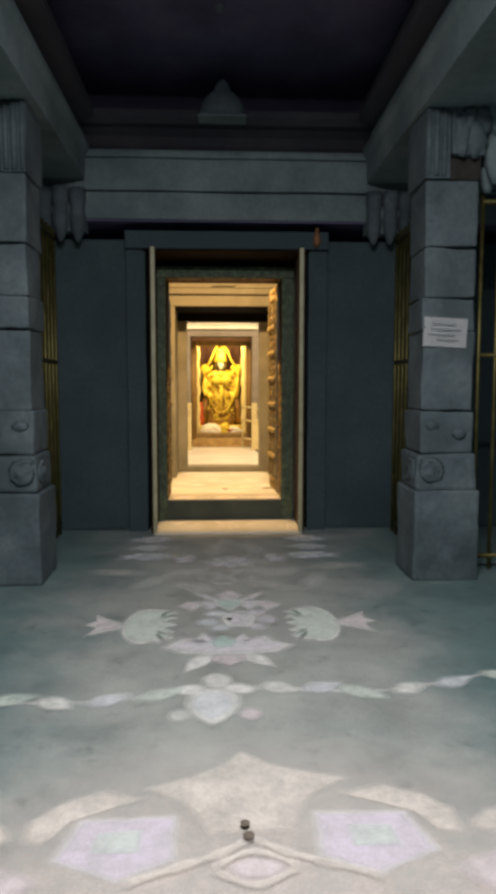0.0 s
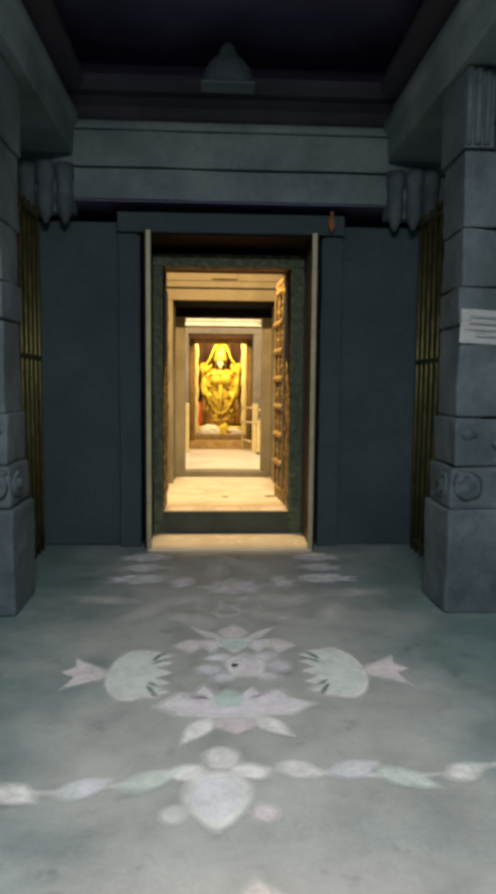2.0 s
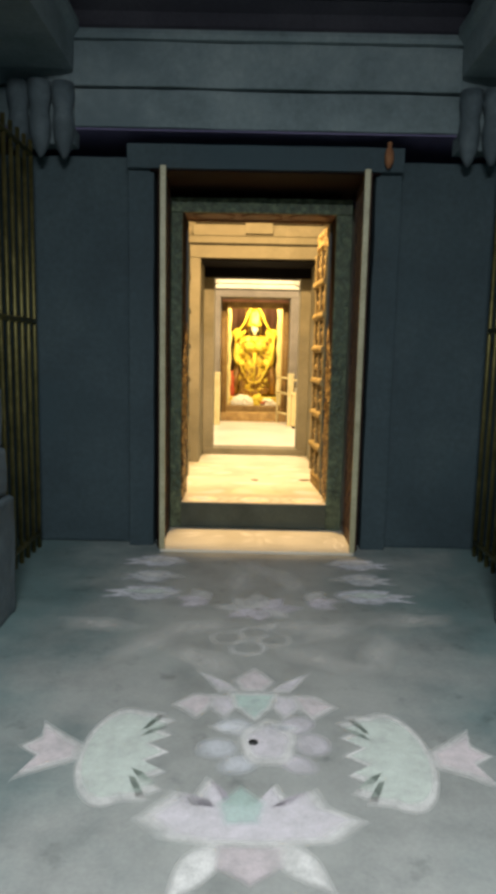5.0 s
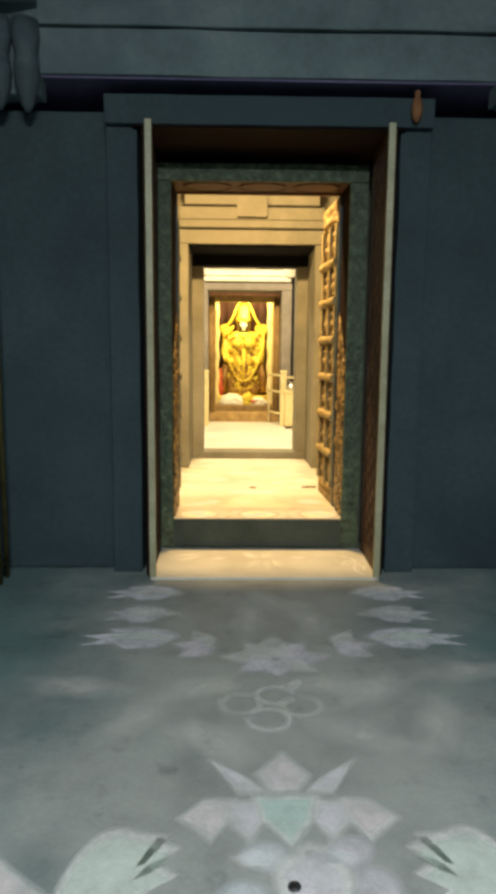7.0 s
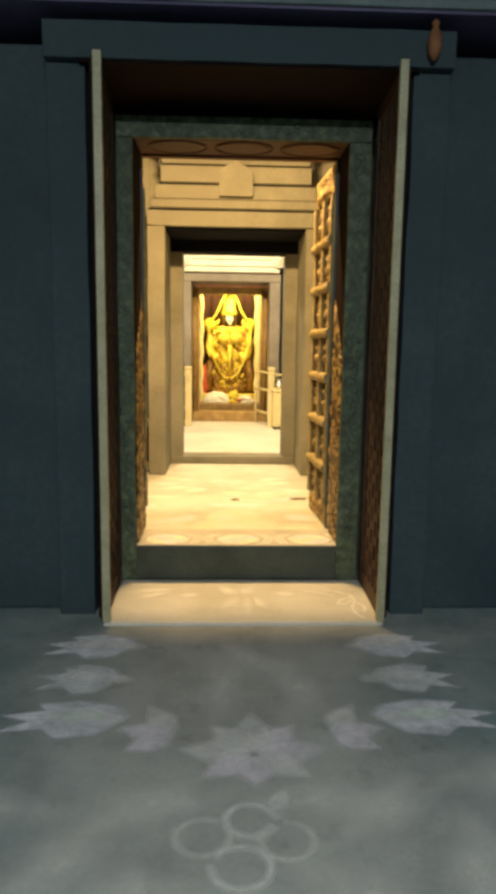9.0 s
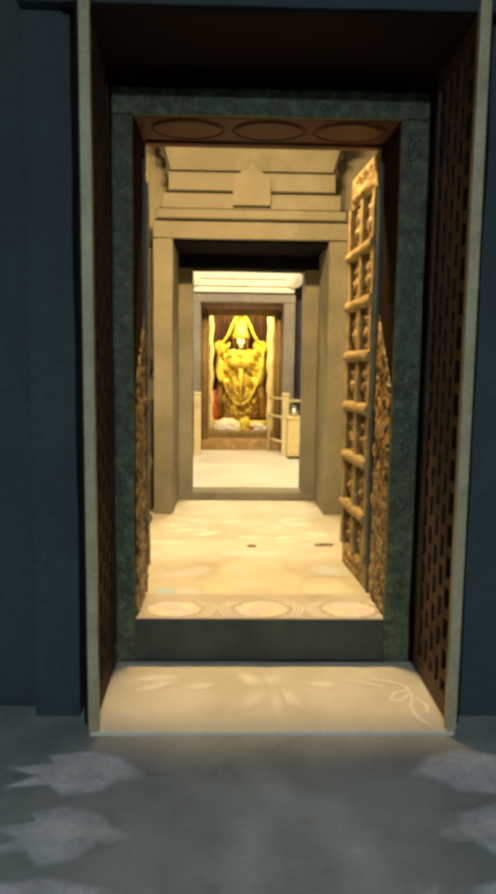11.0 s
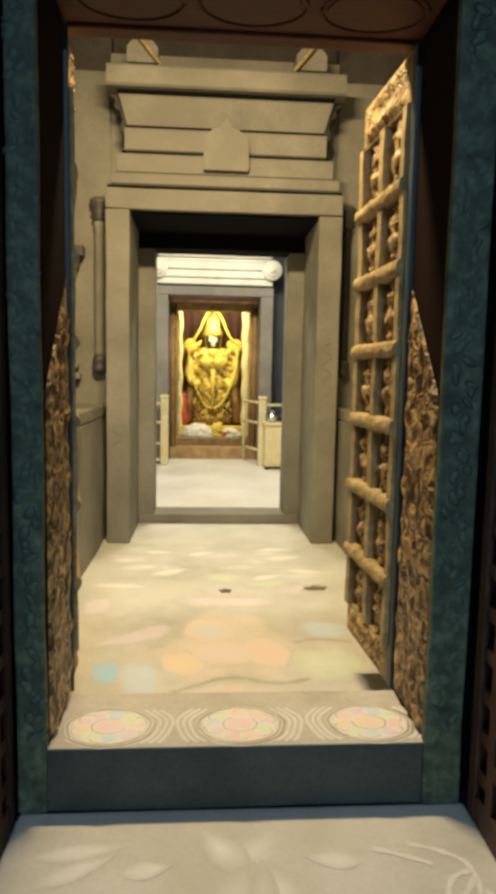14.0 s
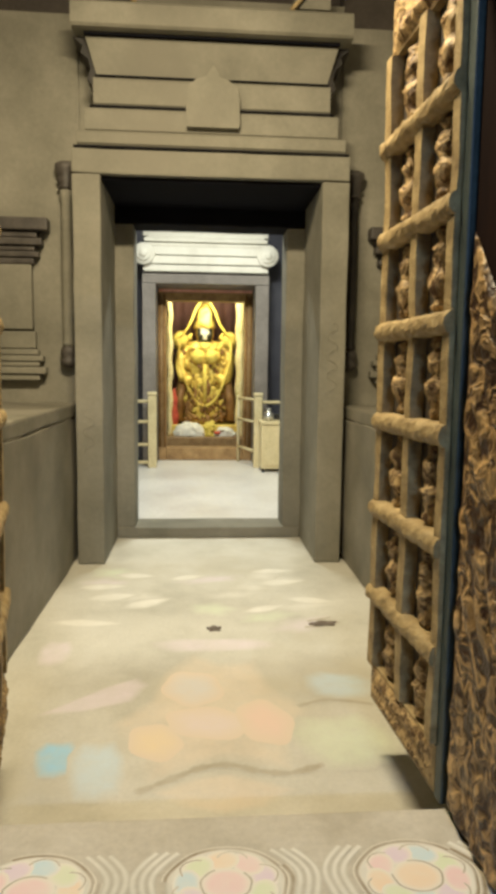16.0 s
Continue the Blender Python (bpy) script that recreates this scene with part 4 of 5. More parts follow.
# Black strips fill the open joints to draw them as dark lines.
for z0, z1, y, half in ((3.152, 3.166, 11.69, 1.02), (3.442, 3.460, 11.722, 0.90), (3.6615, 3.6705, 11.722, 0.86), (3.9315, 3.9485, 11.69, 0.93)):
    part("open_joint", box(-half, half, y, 12.07, z0, z1), BLACK, portal, "black strip filling the open joint")
course("fascia", 0.99, 0.02, 3.168, 3.27)
course("fascia", 0.935, -0.01, 3.272, 3.44)
course("frieze", 0.875, -0.03, 3.462, 3.66)
course("frieze", 0.855, -0.02, 3.672, 3.93, 0.05)
course("cornice", 1.01, 0.10, 3.95, 4.12)
course("roof_course", 0.90, 0.0, 4.122, 4.165)
for side in (-1, 1):
    # Dark end pieces put the shade beside the frieze into shape and colour.
    bm = prism([(side * (0.84 + a), b) for a, b in ((0, 3.56), (0.035, 3.55), (0.05, 3.62), (0.085, 3.66), (0.06, 3.73), (0.075, 3.80), (0.13, 3.84), (0.115, 3.89), (0.185, 3.945), (0.0, 3.945))], "y", 11.78, 12.06)
    part("scroll_end", bm, NEARBLACK, portal, "dark carved end scroll, shaped for the shade beside the frieze")
    x = side * 0.72
    part("gable_block", prism([(x - 0.13, 4.167), (x + 0.13, 4.167), (x + 0.13, 4.29), (x + 0.05, 4.38), (x - 0.05, 4.38), (x - 0.13, 4.29)], "y", 11.68, 11.95), BEIGE, portal)
    part("leaning_stick", tube([(side * 0.56, 11.65, 4.135), (side * 0.70, 11.64, 4.30), (side * 0.84, 11.66, 4.46)], 0.017, 8), RAILWOOD, portal, "thin wooden stick propped on the cornice", True)
shield = [(-0.195, 3.31), (0.185, 3.31), (0.195, 3.34), (0.19, 3.52), (0.17, 3.60), (0.10, 3.645), (0.045, 3.66), (0.03, 3.70), (0.0, 3.735), (-0.03, 3.70), (-0.05, 3.665), (-0.12, 3.645), (-0.18, 3.6), (-0.2, 3.5)]
part("shield_crest", prism(shield, "y", 11.655, 11.74), BEIGE, portal)

for side in (-1, 1):
    x = side * 1.135
    c = thing("wall_colonnette", (x, 12.0, 1.5), "slender turned stone colonnette with oil-blackened ends on the portal wall" if side < 0 else "slender oil-blackened turned stone colonnette on the portal wall", "colonnette", "portal colonnettes")
    part("shaft", lathe([(0.05, 0), (0.05, 0.03), (0.042, 0.05), (0.046, 0.6), (0.042, 1.12), (0.052, 1.15), (0.05, 1.2)], (x, 12.01, 1.72), 14), BEIGE if side < 0 else NEARBLACK, c, "", True)
    part("foot", lathe([(0.03, 0), (0.065, 0.03), (0.07, 0.06), (0.05, 0.08), (0.065, 0.11), (0.065, 0.14), (0.052, 0.17)], (x, 12.01, 1.55), 12), DARKCARVED, c, "", True)
    part("capital", lathe([(0.052, 0), (0.07, 0.02), (0.05, 0.045), (0.075, 0.08), (0.06, 0.1), (0.085, 0.15), (0.085, 0.19), (0.055, 0.21)], (x, 12.01, 2.92), 12), DARKCARVED, c, "", True)
    x = side * 1.56
    n = thing("wall_pilaster", (x, 11.87, 1.4), "carved stone half-pilaster with stepped head mouldings darkened for shade", "pilaster", "passage pilasters")
    part("shaft", box(x - 0.15, x + 0.15, 11.98, 12.055, 1.85, 2.35, 0.008), BEIGE, n)
    z = 1.45
    for w, h in ((0.20, 0.05), (0.25, 0.06), (0.20, 0.04), (0.23, 0.05), (0.19, 0.05), (0.17, 0.14)):
        part("foot_moulding", box(x - w, x + w, 12.055 - w * 0.4, 12.056, z, z + h - 0.006, 0.01), BEIGE, n)
        z += h
    z = 2.354
    for w, h in ((0.17, 0.05), (0.21, 0.05), (0.18, 0.04), (0.24, 0.06), (0.20, 0.05), (0.29, 0.10)):
        # Head mouldings coloured dark in place of the shadows between them.
        part("head_moulding", box(x - w, x + w, 12.055 - w * 0.45, 12.056, z, z + h - 0.006, 0.01), DARKCARVED, n)
        z += h

# ---- second room and shrine doorway ----
structure("floor_room", box(-3.0, 3.0, 12.905, 18.0, -0.2, 0.018), MARBLE, "bright pale polished floor of the second room", "floor")
structure("ceiling_room", box(-3.0, 3.0, 12.905, 18.0, 4.6, 4.8), BEIGE, "stone ceiling of the second room", "ceiling")
structure("wall_room_left", box(-3.2, -3.0, 12.5, 18.0, 0, 4.8), BEIGE, "stone side wall of the second room", "wall")
structure("wall_room_right", box(3.0, 3.2, 12.5, 18.0, 0, 4.8), BEIGE, "stone side wall of the second room", "wall")
structure("wall_room_front", box(-3.0, -1.86, 12.5, 12.9, 0, 4.8), BEIGE, "stone front wall of the second room", "wall")
structure("wall_room_front_2", box(1.86, 3.0, 12.5, 12.9, 0, 4.8), BEIGE, "stone front wall of the second room", "wall")
structure("wall_over_portal", box(-1.034, 1.034, 12.075, 12.9, 3.16, 4.40), BEIGE, "stone wall over the second doorway", "wall")
# Recess coloured dark to stand in for its shade.
structure("wall_over_portal_upper", box(-1.034, 1.034, 12.25, 12.9, 4.404, 4.95), SHADEWALL, "recess over the second doorway, darkened for shade", "wall")
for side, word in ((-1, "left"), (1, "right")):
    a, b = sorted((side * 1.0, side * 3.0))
    # Shade of the recess beside the door is put into the stone's colour.
    structure("wall_shrine_" + word, box(a, b, 17.55, 18.0, 0.018, 4.6), DARKSTONE, "shadowed dark stone wall beside the shrine door", "wall")
shrine_door = thing("shrine_portal", (0, 17.3, 0.018), "grey stone shrine doorway under a whitewashed cornice", "portal")
for side in (-1, 1):
    a, b = sorted((side * 0.79, side * 1.0))
    part("jamb", rough_box(a, b, 17.25, 18.0, 0.019, 2.90, 0.01, 0.12, 0.003, side + 41), SHRINESTONE, shrine_door)
    a, b = sorted((side * 0.655, side * 0.788))
    gp = part("gilt_post", box(a, b, 17.85, 18.1, 0.02, 2.84, 0.015), GOLDFRAME, shrine_door, "gilded wooden door post")
    bm = tube([(side * 0.735, 17.835, 0.25), (side * 0.735, 17.835, 2.75)], 0.025, 8)
    part("gilt_moulding", bm, GOLDFRAME, gp, "", True)
    for dx, r in ((0.685, 0.016), (0.772, 0.014)):
        part("gilt_moulding", tube([(side * dx, 17.842, 0.25), (side * dx, 17.842, 2.80)], r, 8), DARKGOLD, gp, "", True)
part("lintel", rough_box(-1.0, 1.0, 17.25, 18.0, 2.903, 3.05, 0.01, 0.12, 0.003, 44), SHRINESTONE, shrine_door)
part("gilt_head", box(-0.655, 0.655, 17.85, 18.1, 2.70, 2.84, 0.012), GOLDFRAME, shrine_door, "gilded wooden door head")
part("gilt_sill", box(-0.655, 0.655, 17.86, 18.1, 0.02, 0.24, 0.012), GOLDFRAME, shrine_door, "gilded wooden sill")
z = 3.08
for half, out, h in ((0.98, 0.05, 0.11), (0.97, 0.09, 0.13), (0.99, 0.12, 0.14), (0.93, 0.06, 0.06), (0.96, 0.11, 0.07), (0.92, 0.05, 0.08)):
    part("cornice_course", box(-half, half, 17.25 - out, 18.0, z, z + h - 0.008, 0.02), LIME, shrine_door, "whitewashed cornice course")
    z += h
part("wall_above", box(-1.0, 1.0, 17.5, 18.0, z, 4.6), LIME, shrine_door)
for side in (-1, 1):
    bm = bmesh.new()
    for r, y in ((0.17, 17.10), (0.12, 17.06), (0.06, 17.02)):
        q = lathe([(r, 0), (r, 0.03), (r * 0.8, 0.05)], (0, 0, 0), 18)
        bmesh.ops.transform(q, matrix=Matrix.Translation((side * 0.96, y + 0.05, 3.33)) @ Matrix.Rotation(radians(90), 4, "X"), verts=q.verts)
        me = bpy.data.meshes.new("ring")
        q.to_mesh(me)
        q.free()
        bm.from_mesh(me)
        bpy.data.meshes.remove(me)
    part("rosette", bm, LIME, shrine_door, "whitewashed round rosette", True)


def railing(side):
    g = thing("railing", (side * 1.2, 17.0, 0.018), "cream painted metal barrier railing beside the shrine door", "railing", "shrine railings")
    x = side * 0.83
    part("post", box(x - 0.065, x + 0.065, 16.95, 17.06, 0.019, 1.15, 0.012), CREAM, g)
    part("post_cap", box(x - 0.075, x + 0.075, 16.938, 17.072, 1.152, 1.21, 0.02), CREAM, g)
    a, b = sorted((side * 0.896, side * 1.85))
    for z in (0.10, 0.38, 0.74, 1.06):
        part("rail", tube([(a, 17.0, z), (b, 17.0, z)], 0.025, 10), CREAM, g, "", True)
    x = side * 1.87
    part("post", box(x - 0.02 * 2, x + 0.04, 16.97, 17.05, 0.019, 1.2, 0.01), CREAM, g)


railing(-1)
railing(1)
gate = thing("barrier_gate", (0.72, 17.2, 0.018), "cream pipe gate standing open in the shrine doorway", "gate")
for z in (0.28, 0.75, 1.10):
    part("rail", tube([(0.76, 17.08, z), (0.56, 17.72, z)], 0.022, 10), CREAM, gate, "", True)
part("end_post", tube([(0.56, 17.72, 0.02), (0.56, 17.72, 1.15)], 0.024, 10), CREAM, gate, "", True)

chest = thing("donation_chest", (1.08, 16.7, 0.018), "cream enamelled donation chest on short feet", "chest")
part("body", box(0.84, 1.36, 16.5, 16.9, 0.07, 0.74, 0.015), CREAM, chest)
part("lid", box(0.825, 1.375, 16.485, 16.915, 0.743, 0.80, 0.015), CREAM, chest)
part("panel", box(0.89, 1.31, 16.488, 16.499, 0.13, 0.68, 0.004), CREAM, chest)
for x in (0.88, 1.32):
    for y in (16.54, 16.86):
        part("foot", lathe([(0.03, 0), (0.03, 0.03), (0.02, 0.052)], (x, y, 0.018), 10), DARKMETAL, chest, "", True)
pot = tagged(part("water_pot", lathe([(0.04, 0), (0.075, 0.03), (0.085, 0.08), (0.06, 0.12), (0.035, 0.14), (0.035, 0.17), (0.055, 0.19)], (0.96, 16.62, 0.80), 16), SILVER, None, "", True), "small silver water pot on the donation chest", "pot")
bowl = tagged(part("dark_bowl", lathe([(0.05, 0), (0.12, 0.03), (0.16, 0.09), (0.15, 0.10)], (1.21, 16.7, 0.80), 16), DARKMETAL, None, "", True), "dark metal bowl on the donation chest", "bowl")

# ---- shrine ----
structure("floor_shrine", box(-1.8, 1.8, 18.005, 21.0, -0.2, 0.10), BEIGE, "stone floor of the shrine", "floor")
structure("ceiling_shrine", box(-1.8, 1.8, 18.005, 21.0, 3.6, 3.8), DARKSTONE, "dark stone ceiling of the shrine", "ceiling")
structure("wall_shrine_side", box(-2.0, -1.8, 18.0, 21.0, 0, 3.8), DARKSTONE, "dark stone side wall of the shrine", "wall")
structure("wall_shrine_side_2", box(1.8, 2.0, 18.0, 21.0, 0, 3.8), DARKSTONE, "dark stone side wall of the shrine", "wall")
structure("wall_shrine_back", box(-2.0, 2.0, 21.0, 21.2, 0, 3.8), DARKSTONE, "dark stone back wall of the shrine", "wall")
structure("wall_over_shrine_door", box(-1.8, 1.8, 18.11, 18.2, 2.95, 3.6), DARKSTONE, "stone over the inside of the shrine door", "wall")
curtain = thing("shrine_curtain", (0, 19.75, 0.5), "mauve pleated cloth hung behind the idol", "curtain")
bm = bmesh.new()
n = 90
row = [[bm.verts.new((-1.4 + 2.8 * i / n, 19.75 + 0.03 * math.sin(i * 0.9), z)) for i in range(n + 1)] for z in (0.11, 3.3)]
for i in range(n):
    bm.faces.new((row[0][i], row[0][i + 1], row[1][i + 1], row[1][i]))
bmesh.ops.solidify(bm, geom=bm.faces[:], thickness=0.006)
part("cloth", bm, CLOTH, curtain, "", True)
plinth = thing("shrine_plinth", (0, 19.0, 0.1), "stepped gilded plinth under the idol", "plinth")
part("lower_step", box(-0.75, 0.75, 18.45, 19.6, 0.101, 0.36, 0.02), GOLDFRAME, plinth)
part("upper_step", box(-0.6, 0.6, 18.7, 19.5, 0.363, 0.56, 0.02), GOLD, plinth)

# the idol: one plain shape
bm = bmesh.new()
add_lathe(bm, [(0.36, 0.0), (0.40, 0.08), (0.38, 0.2), (0.40, 0.4), (0.40, 0.6), (0.38, 0.8), (0.37, 0.95), (0.40, 1.15), (0.42, 1.35), (0.36, 1.47), (0.17, 1.53), (0.11, 1.57)], (0, 19.1, 0.565), 36, (1, 0.55))
add_lathe(bm, [(0.07, 0.0), (0.14, 0.06), (0.165, 0.16), (0.16, 0.25), (0.17, 0.27), (0.19, 0.29), (0.18, 0.36), (0.14, 0.5), (0.10, 0.62), (0.065, 0.70), (0.03, 0.76), (0.006, 0.8)], (0, 19.06, 2.05), 24, (1, 0.9))
for s in (-1, 1):
    add_tube(bm, [(s * 0.32, 19.08, 2.0), (s * 0.43, 19.04, 1.85), (s * 0.45, 18.98, 1.6), (s * 0.40, 18.90, 1.4), (s * 0.24, 18.82, 1.36)], 0.10, 14)
    add_tube(bm, [(s * 0.32, 19.12, 1.98), (s * 0.48, 19.14, 2.02), (s * 0.49, 19.10, 2.20)], 0.10, 14)
    add_lathe(bm, [(0.02, -0.15), (0.12, -0.1), (0.15, 0.0), (0.12, 0.1), (0.02, 0.15)], (s * 0.46, 19.04, 2.12), 16)
    add_lathe(bm, [(0.02, -0.12), (0.10, -0.07), (0.12, 0), (0.10, 0.07), (0.02, 0.12)], (s * 0.16, 18.86, 1.80), 14)
bmesh.ops.subdivide_edges(bm, edges=[e for e in bm.edges if e.calc_length() > 0.07], cuts=1, use_grid_fill=True)
for v in bm.verts:
    if not (2.05 < v.co.z < 2.33 and abs(v.co.x) < 0.2):
        v.co += noise.noise_vector(v.co * 8) * 0.05 + noise.noise_vector(v.co * 22) * 0.028
orn = random.Random(11)
for k in range(560):
    z = orn.uniform(0.62, 2.2)
    half = 0.44 if z < 2.02 else 0.5
    x = orn.uniform(-half, half)
    if z > 2.02 and abs(x) < 0.26:
        continue
    y = 19.1 - 0.25 * math.sqrt(max(0.0, 1 - (x / 0.46) ** 2)) - orn.uniform(-0.01, 0.03)
    first = len(bm.faces)
    bmesh.ops.create_icosphere(bm, subdivisions=2, radius=orn.uniform(0.018, 0.046), matrix=Matrix.Translation((x, y, z)) @ Matrix.Rotation(orn.uniform(-0.8, 0.8), 4, "Y") @ Matrix.Diagonal((0.8, 0.5, orn.uniform(0.8, 2.2), 1)))
    bm.faces.ensure_lookup_table()
    low = max(0.0, min(1.0, (1.55 - z) / 0.7))
    side = 1 if abs(x) > 0.18 else 0.5
    pick = 3 if orn.random() < 0.24 + 0.6 * low * side else (0 if orn.random() < 0.6 else 4)
    for f in bm.faces[first:]:
        f.material_index = pick
# plain raised pads on the chest, a long central band and side folds
for s in (-1, 1):
    first = len(bm.faces)
    add_lathe(bm, [(0.02, -0.13), (0.10, -0.08), (0.125, 0), (0.10, 0.08), (0.02, 0.13)], (s * 0.13, 18.80, 1.80), 16, (1, 0.6))
    add_lathe(bm, [(0.02, -0.14), (0.10, -0.10), (0.14, 0.0), (0.11, 0.1), (0.02, 0.14)], (s * 0.45, 18.92, 2.10), 16, (1, 0.7))
    bm.faces.ensure_lookup_table()
    for f in bm.faces[first:]:
        f.material_index = 4
    first = len(bm.faces)
    add_tube(bm, [(s * 0.40, 18.98, 1.35), (s * 0.47, 18.96, 1.0), (s * 0.50, 18.95, 0.62)], 0.10, 12)
    bm.faces.ensure_lookup_table()
    for f in bm.faces[first:]:
        f.material_index = 3
first = len(bm.faces)
add_tube(bm, [(0.0, 18.80, 1.66), (0.0, 18.80, 1.3), (0.0, 18.82, 0.95)], 0.035, 10)
bm.faces.ensure_lookup_table()
for f in bm.faces[first:]:
    f.material_index = 4
bm.faces.ensure_lookup_table()
for f in bm.faces:
    c = f.calc_center_median()
    if 2.06 < c.z < 2.31 and abs(c.x) < 0.13 and c.y < 19.06:
        f.material_index = 1
        if abs(c.x) < 0.02 + 0.42 * (c.z - 2.13) and c.z > 2.13:
            f.material_index = 2
idol = tagged(part("temple_idol", bm, [GOLD, BLACKSTONE, WHITEPETALS, DARKGOLD, PETALS], None, "", True), "gilded standing temple idol dressed in gold ornaments", "statue")


def garland(points, r, mat, label, steps=60):
    pts = [Vector(p) for p in points]
    out = []
    for i in range(steps + 1):
        u = i / steps * (len(pts) - 1)
        k = min(int(u), len(pts) - 2)
        f = u - k
        p0, p1, p2, p3 = pts[max(k - 1, 0)], pts[k], pts[k + 1], pts[min(k + 2, len(pts) - 1)]
        out.append(0.5 * ((2 * p1) + (p2 - p0) * f + (2 * p0 - 5 * p1 + 4 * p2 - p3) * f * f + (3 * p1 - p0 - 3 * p2 + p3) * f ** 3))
    return tagged(part("flower_garland", tube(out, r, 8, 0.35), mat, None, "", True), label, "garland", "idol garlands")


for s in (-1, 1):
    garland([(s * 0.04, 18.90, 2.84), (s * 0.17, 18.86, 2.64), (s * 0.25, 18.84, 2.44), (s * 0.34, 18.84, 2.28), (s * 0.46, 18.84, 2.15)], 0.026, PETALS, "yellow flower garland falling from crown to shoulder")
    garland([(s * 0.46, 18.86, 2.12), (s * 0.47, 18.80, 1.85), (s * 0.42, 18.76, 1.55), (s * 0.31, 18.74, 1.25), (s * 0.17, 18.73, 1.0), (s * 0.02, 18.72, 0.90)], 0.026 if s > 0 else 0.017, PETALS if s > 0 else GOLD, "long yellow garland hanging from the shoulder")
for x, r, word in ((-0.64, 0.055, "thin"), (0.66, 0.10, "thick")):
    c = thing("flower_column", (x, 18.75, 0.36), "tall " + word + " column of strung cream flowers beside the idol", "garland", "flower columns")
    part("strung_flowers", tube([(x + 0.012 * math.sin(i * 0.5), 18.75, 0.362 + 2.42 * i / 60) for i in range(61)], r, 10, 0.10), CREAMPETALS, c, "", True)
rcloth = tagged(part("red_drape", lathe([(0.07, 0), (0.085, 0.15), (0.05, 0.3), (0.065, 0.45), (0.03, 0.6), (0.01, 0.66)], (-0.56, 18.80, 0.563), 14, (1, 0.6)), RED, None, "", True), "red silk drape hanging beside the idol", "cloth")
rng = random.Random(3)
for x, w, h, mat, word in ((-0.28, 0.30, 0.25, WHITEPETALS, "white"), (0.10, 0.15, 0.28, PETALS, "yellow"), (0.36, 0.20, 0.18, WHITEPETALS, "white"), (0.22, 0.08, 0.10, RED, "red")):
    bm = lathe([(w, 0.0), (w * 0.98, 0.35 * h), (w * 0.8, 0.7 * h), (w * 0.45, 0.93 * h), (0.01, h)], (x, 18.58, 0.362), 26, (1, 0.42))
    bmesh.ops.subdivide_edges(bm, edges=[e for e in bm.edges if e.calc_length() > 0.05], cuts=2, use_grid_fill=True)
    for v in bm.verts:
        if v.co.z > 0.365:
            v.co += noise.noise_vector(v.co * 14) * 0.03 + noise.noise_vector(v.co * 34) * 0.014
    for k in range(8):
        a, d = rng.uniform(0, 6.28), rng.uniform(0.3, 1) ** 0.5
        bmesh.ops.create_icosphere(bm, subdivisions=1, radius=rng.uniform(0.022, 0.036), matrix=Matrix.Translation((x + w * d * math.cos(a), 18.56 + 0.1 * d * math.sin(a), 0.385 + h * (1 - d * d))))
    tagged(part("flower_mound", bm, mat, None, "", True), word + " flower mound offered on the plinth step", "flowers", "flower offerings")
bell = thing("hanging_lamp", (0.5, 18.6, 1.9), "brass oil lamp standing by the idol", "lamp")
part("lamp_stem", lathe([(0.10, 0), (0.08, 0.03), (0.03, 0.06), (0.022, 0.3), (0.04, 0.34), (0.022, 0.38), (0.022, 0.6), (0.10, 0.65), (0.11, 0.68)], (0.56, 18.57, 0.362), 14), BRASS, bell, "", True)
bell.name = "oil_lamp"
bell.matrix_basis = Matrix.Identity(4)


# ---- powder drawings on the floors ----
def petal(cx, cy, length, width, deg, n=9):
    """A pointed petal that starts at (cx, cy) and points along deg."""
    c, s = math.cos(radians(deg)), math.sin(radians(deg))
    side = [(length * i / n, width * math.sin(math.pi * (i / n) ** 0.8) / 2) for i in range(n + 1)]
    pts = side + [(u, -v) for u, v in side[-2:0:-1]]
    return [(cx + c * u - s * v, cy + s * u + c * v) for u, v in pts]


def ringline(cx, cy, r0, r1, z, squash=1.0, n=40, arc=1.0, start=0.0):
    bm = bmesh.new()
    cover = bm.verts.layers.float.new("cover")
    w = (r1 - r0) * 0.35
    rows = []
    for r, amount in ((r0 - w, 0.0), (r0 + w, 1.0), (r1 - w, 1.0), (r1 + w, 0.0)):
        row = []
        for i in range(n + 1):
            a = start + arc * 2 * math.pi * i / n
            v = bm.verts.new((cx + r * math.cos(a) * (1 + 0.02 * math.sin(a * 7)), cy + squash * r * math.sin(a), z))
            v[cover] = amount
            row.append(v)
        rows.append(row)
    for p, q in zip(rows, rows[1:]):
        for i in range(n):
            bm.faces.new((p[i], p[i + 1], q[i + 1], q[i]))
    return bm


def drawing(at, label):
    return thing("powder_drawing", at, label, "floor drawing", "powder drawings")


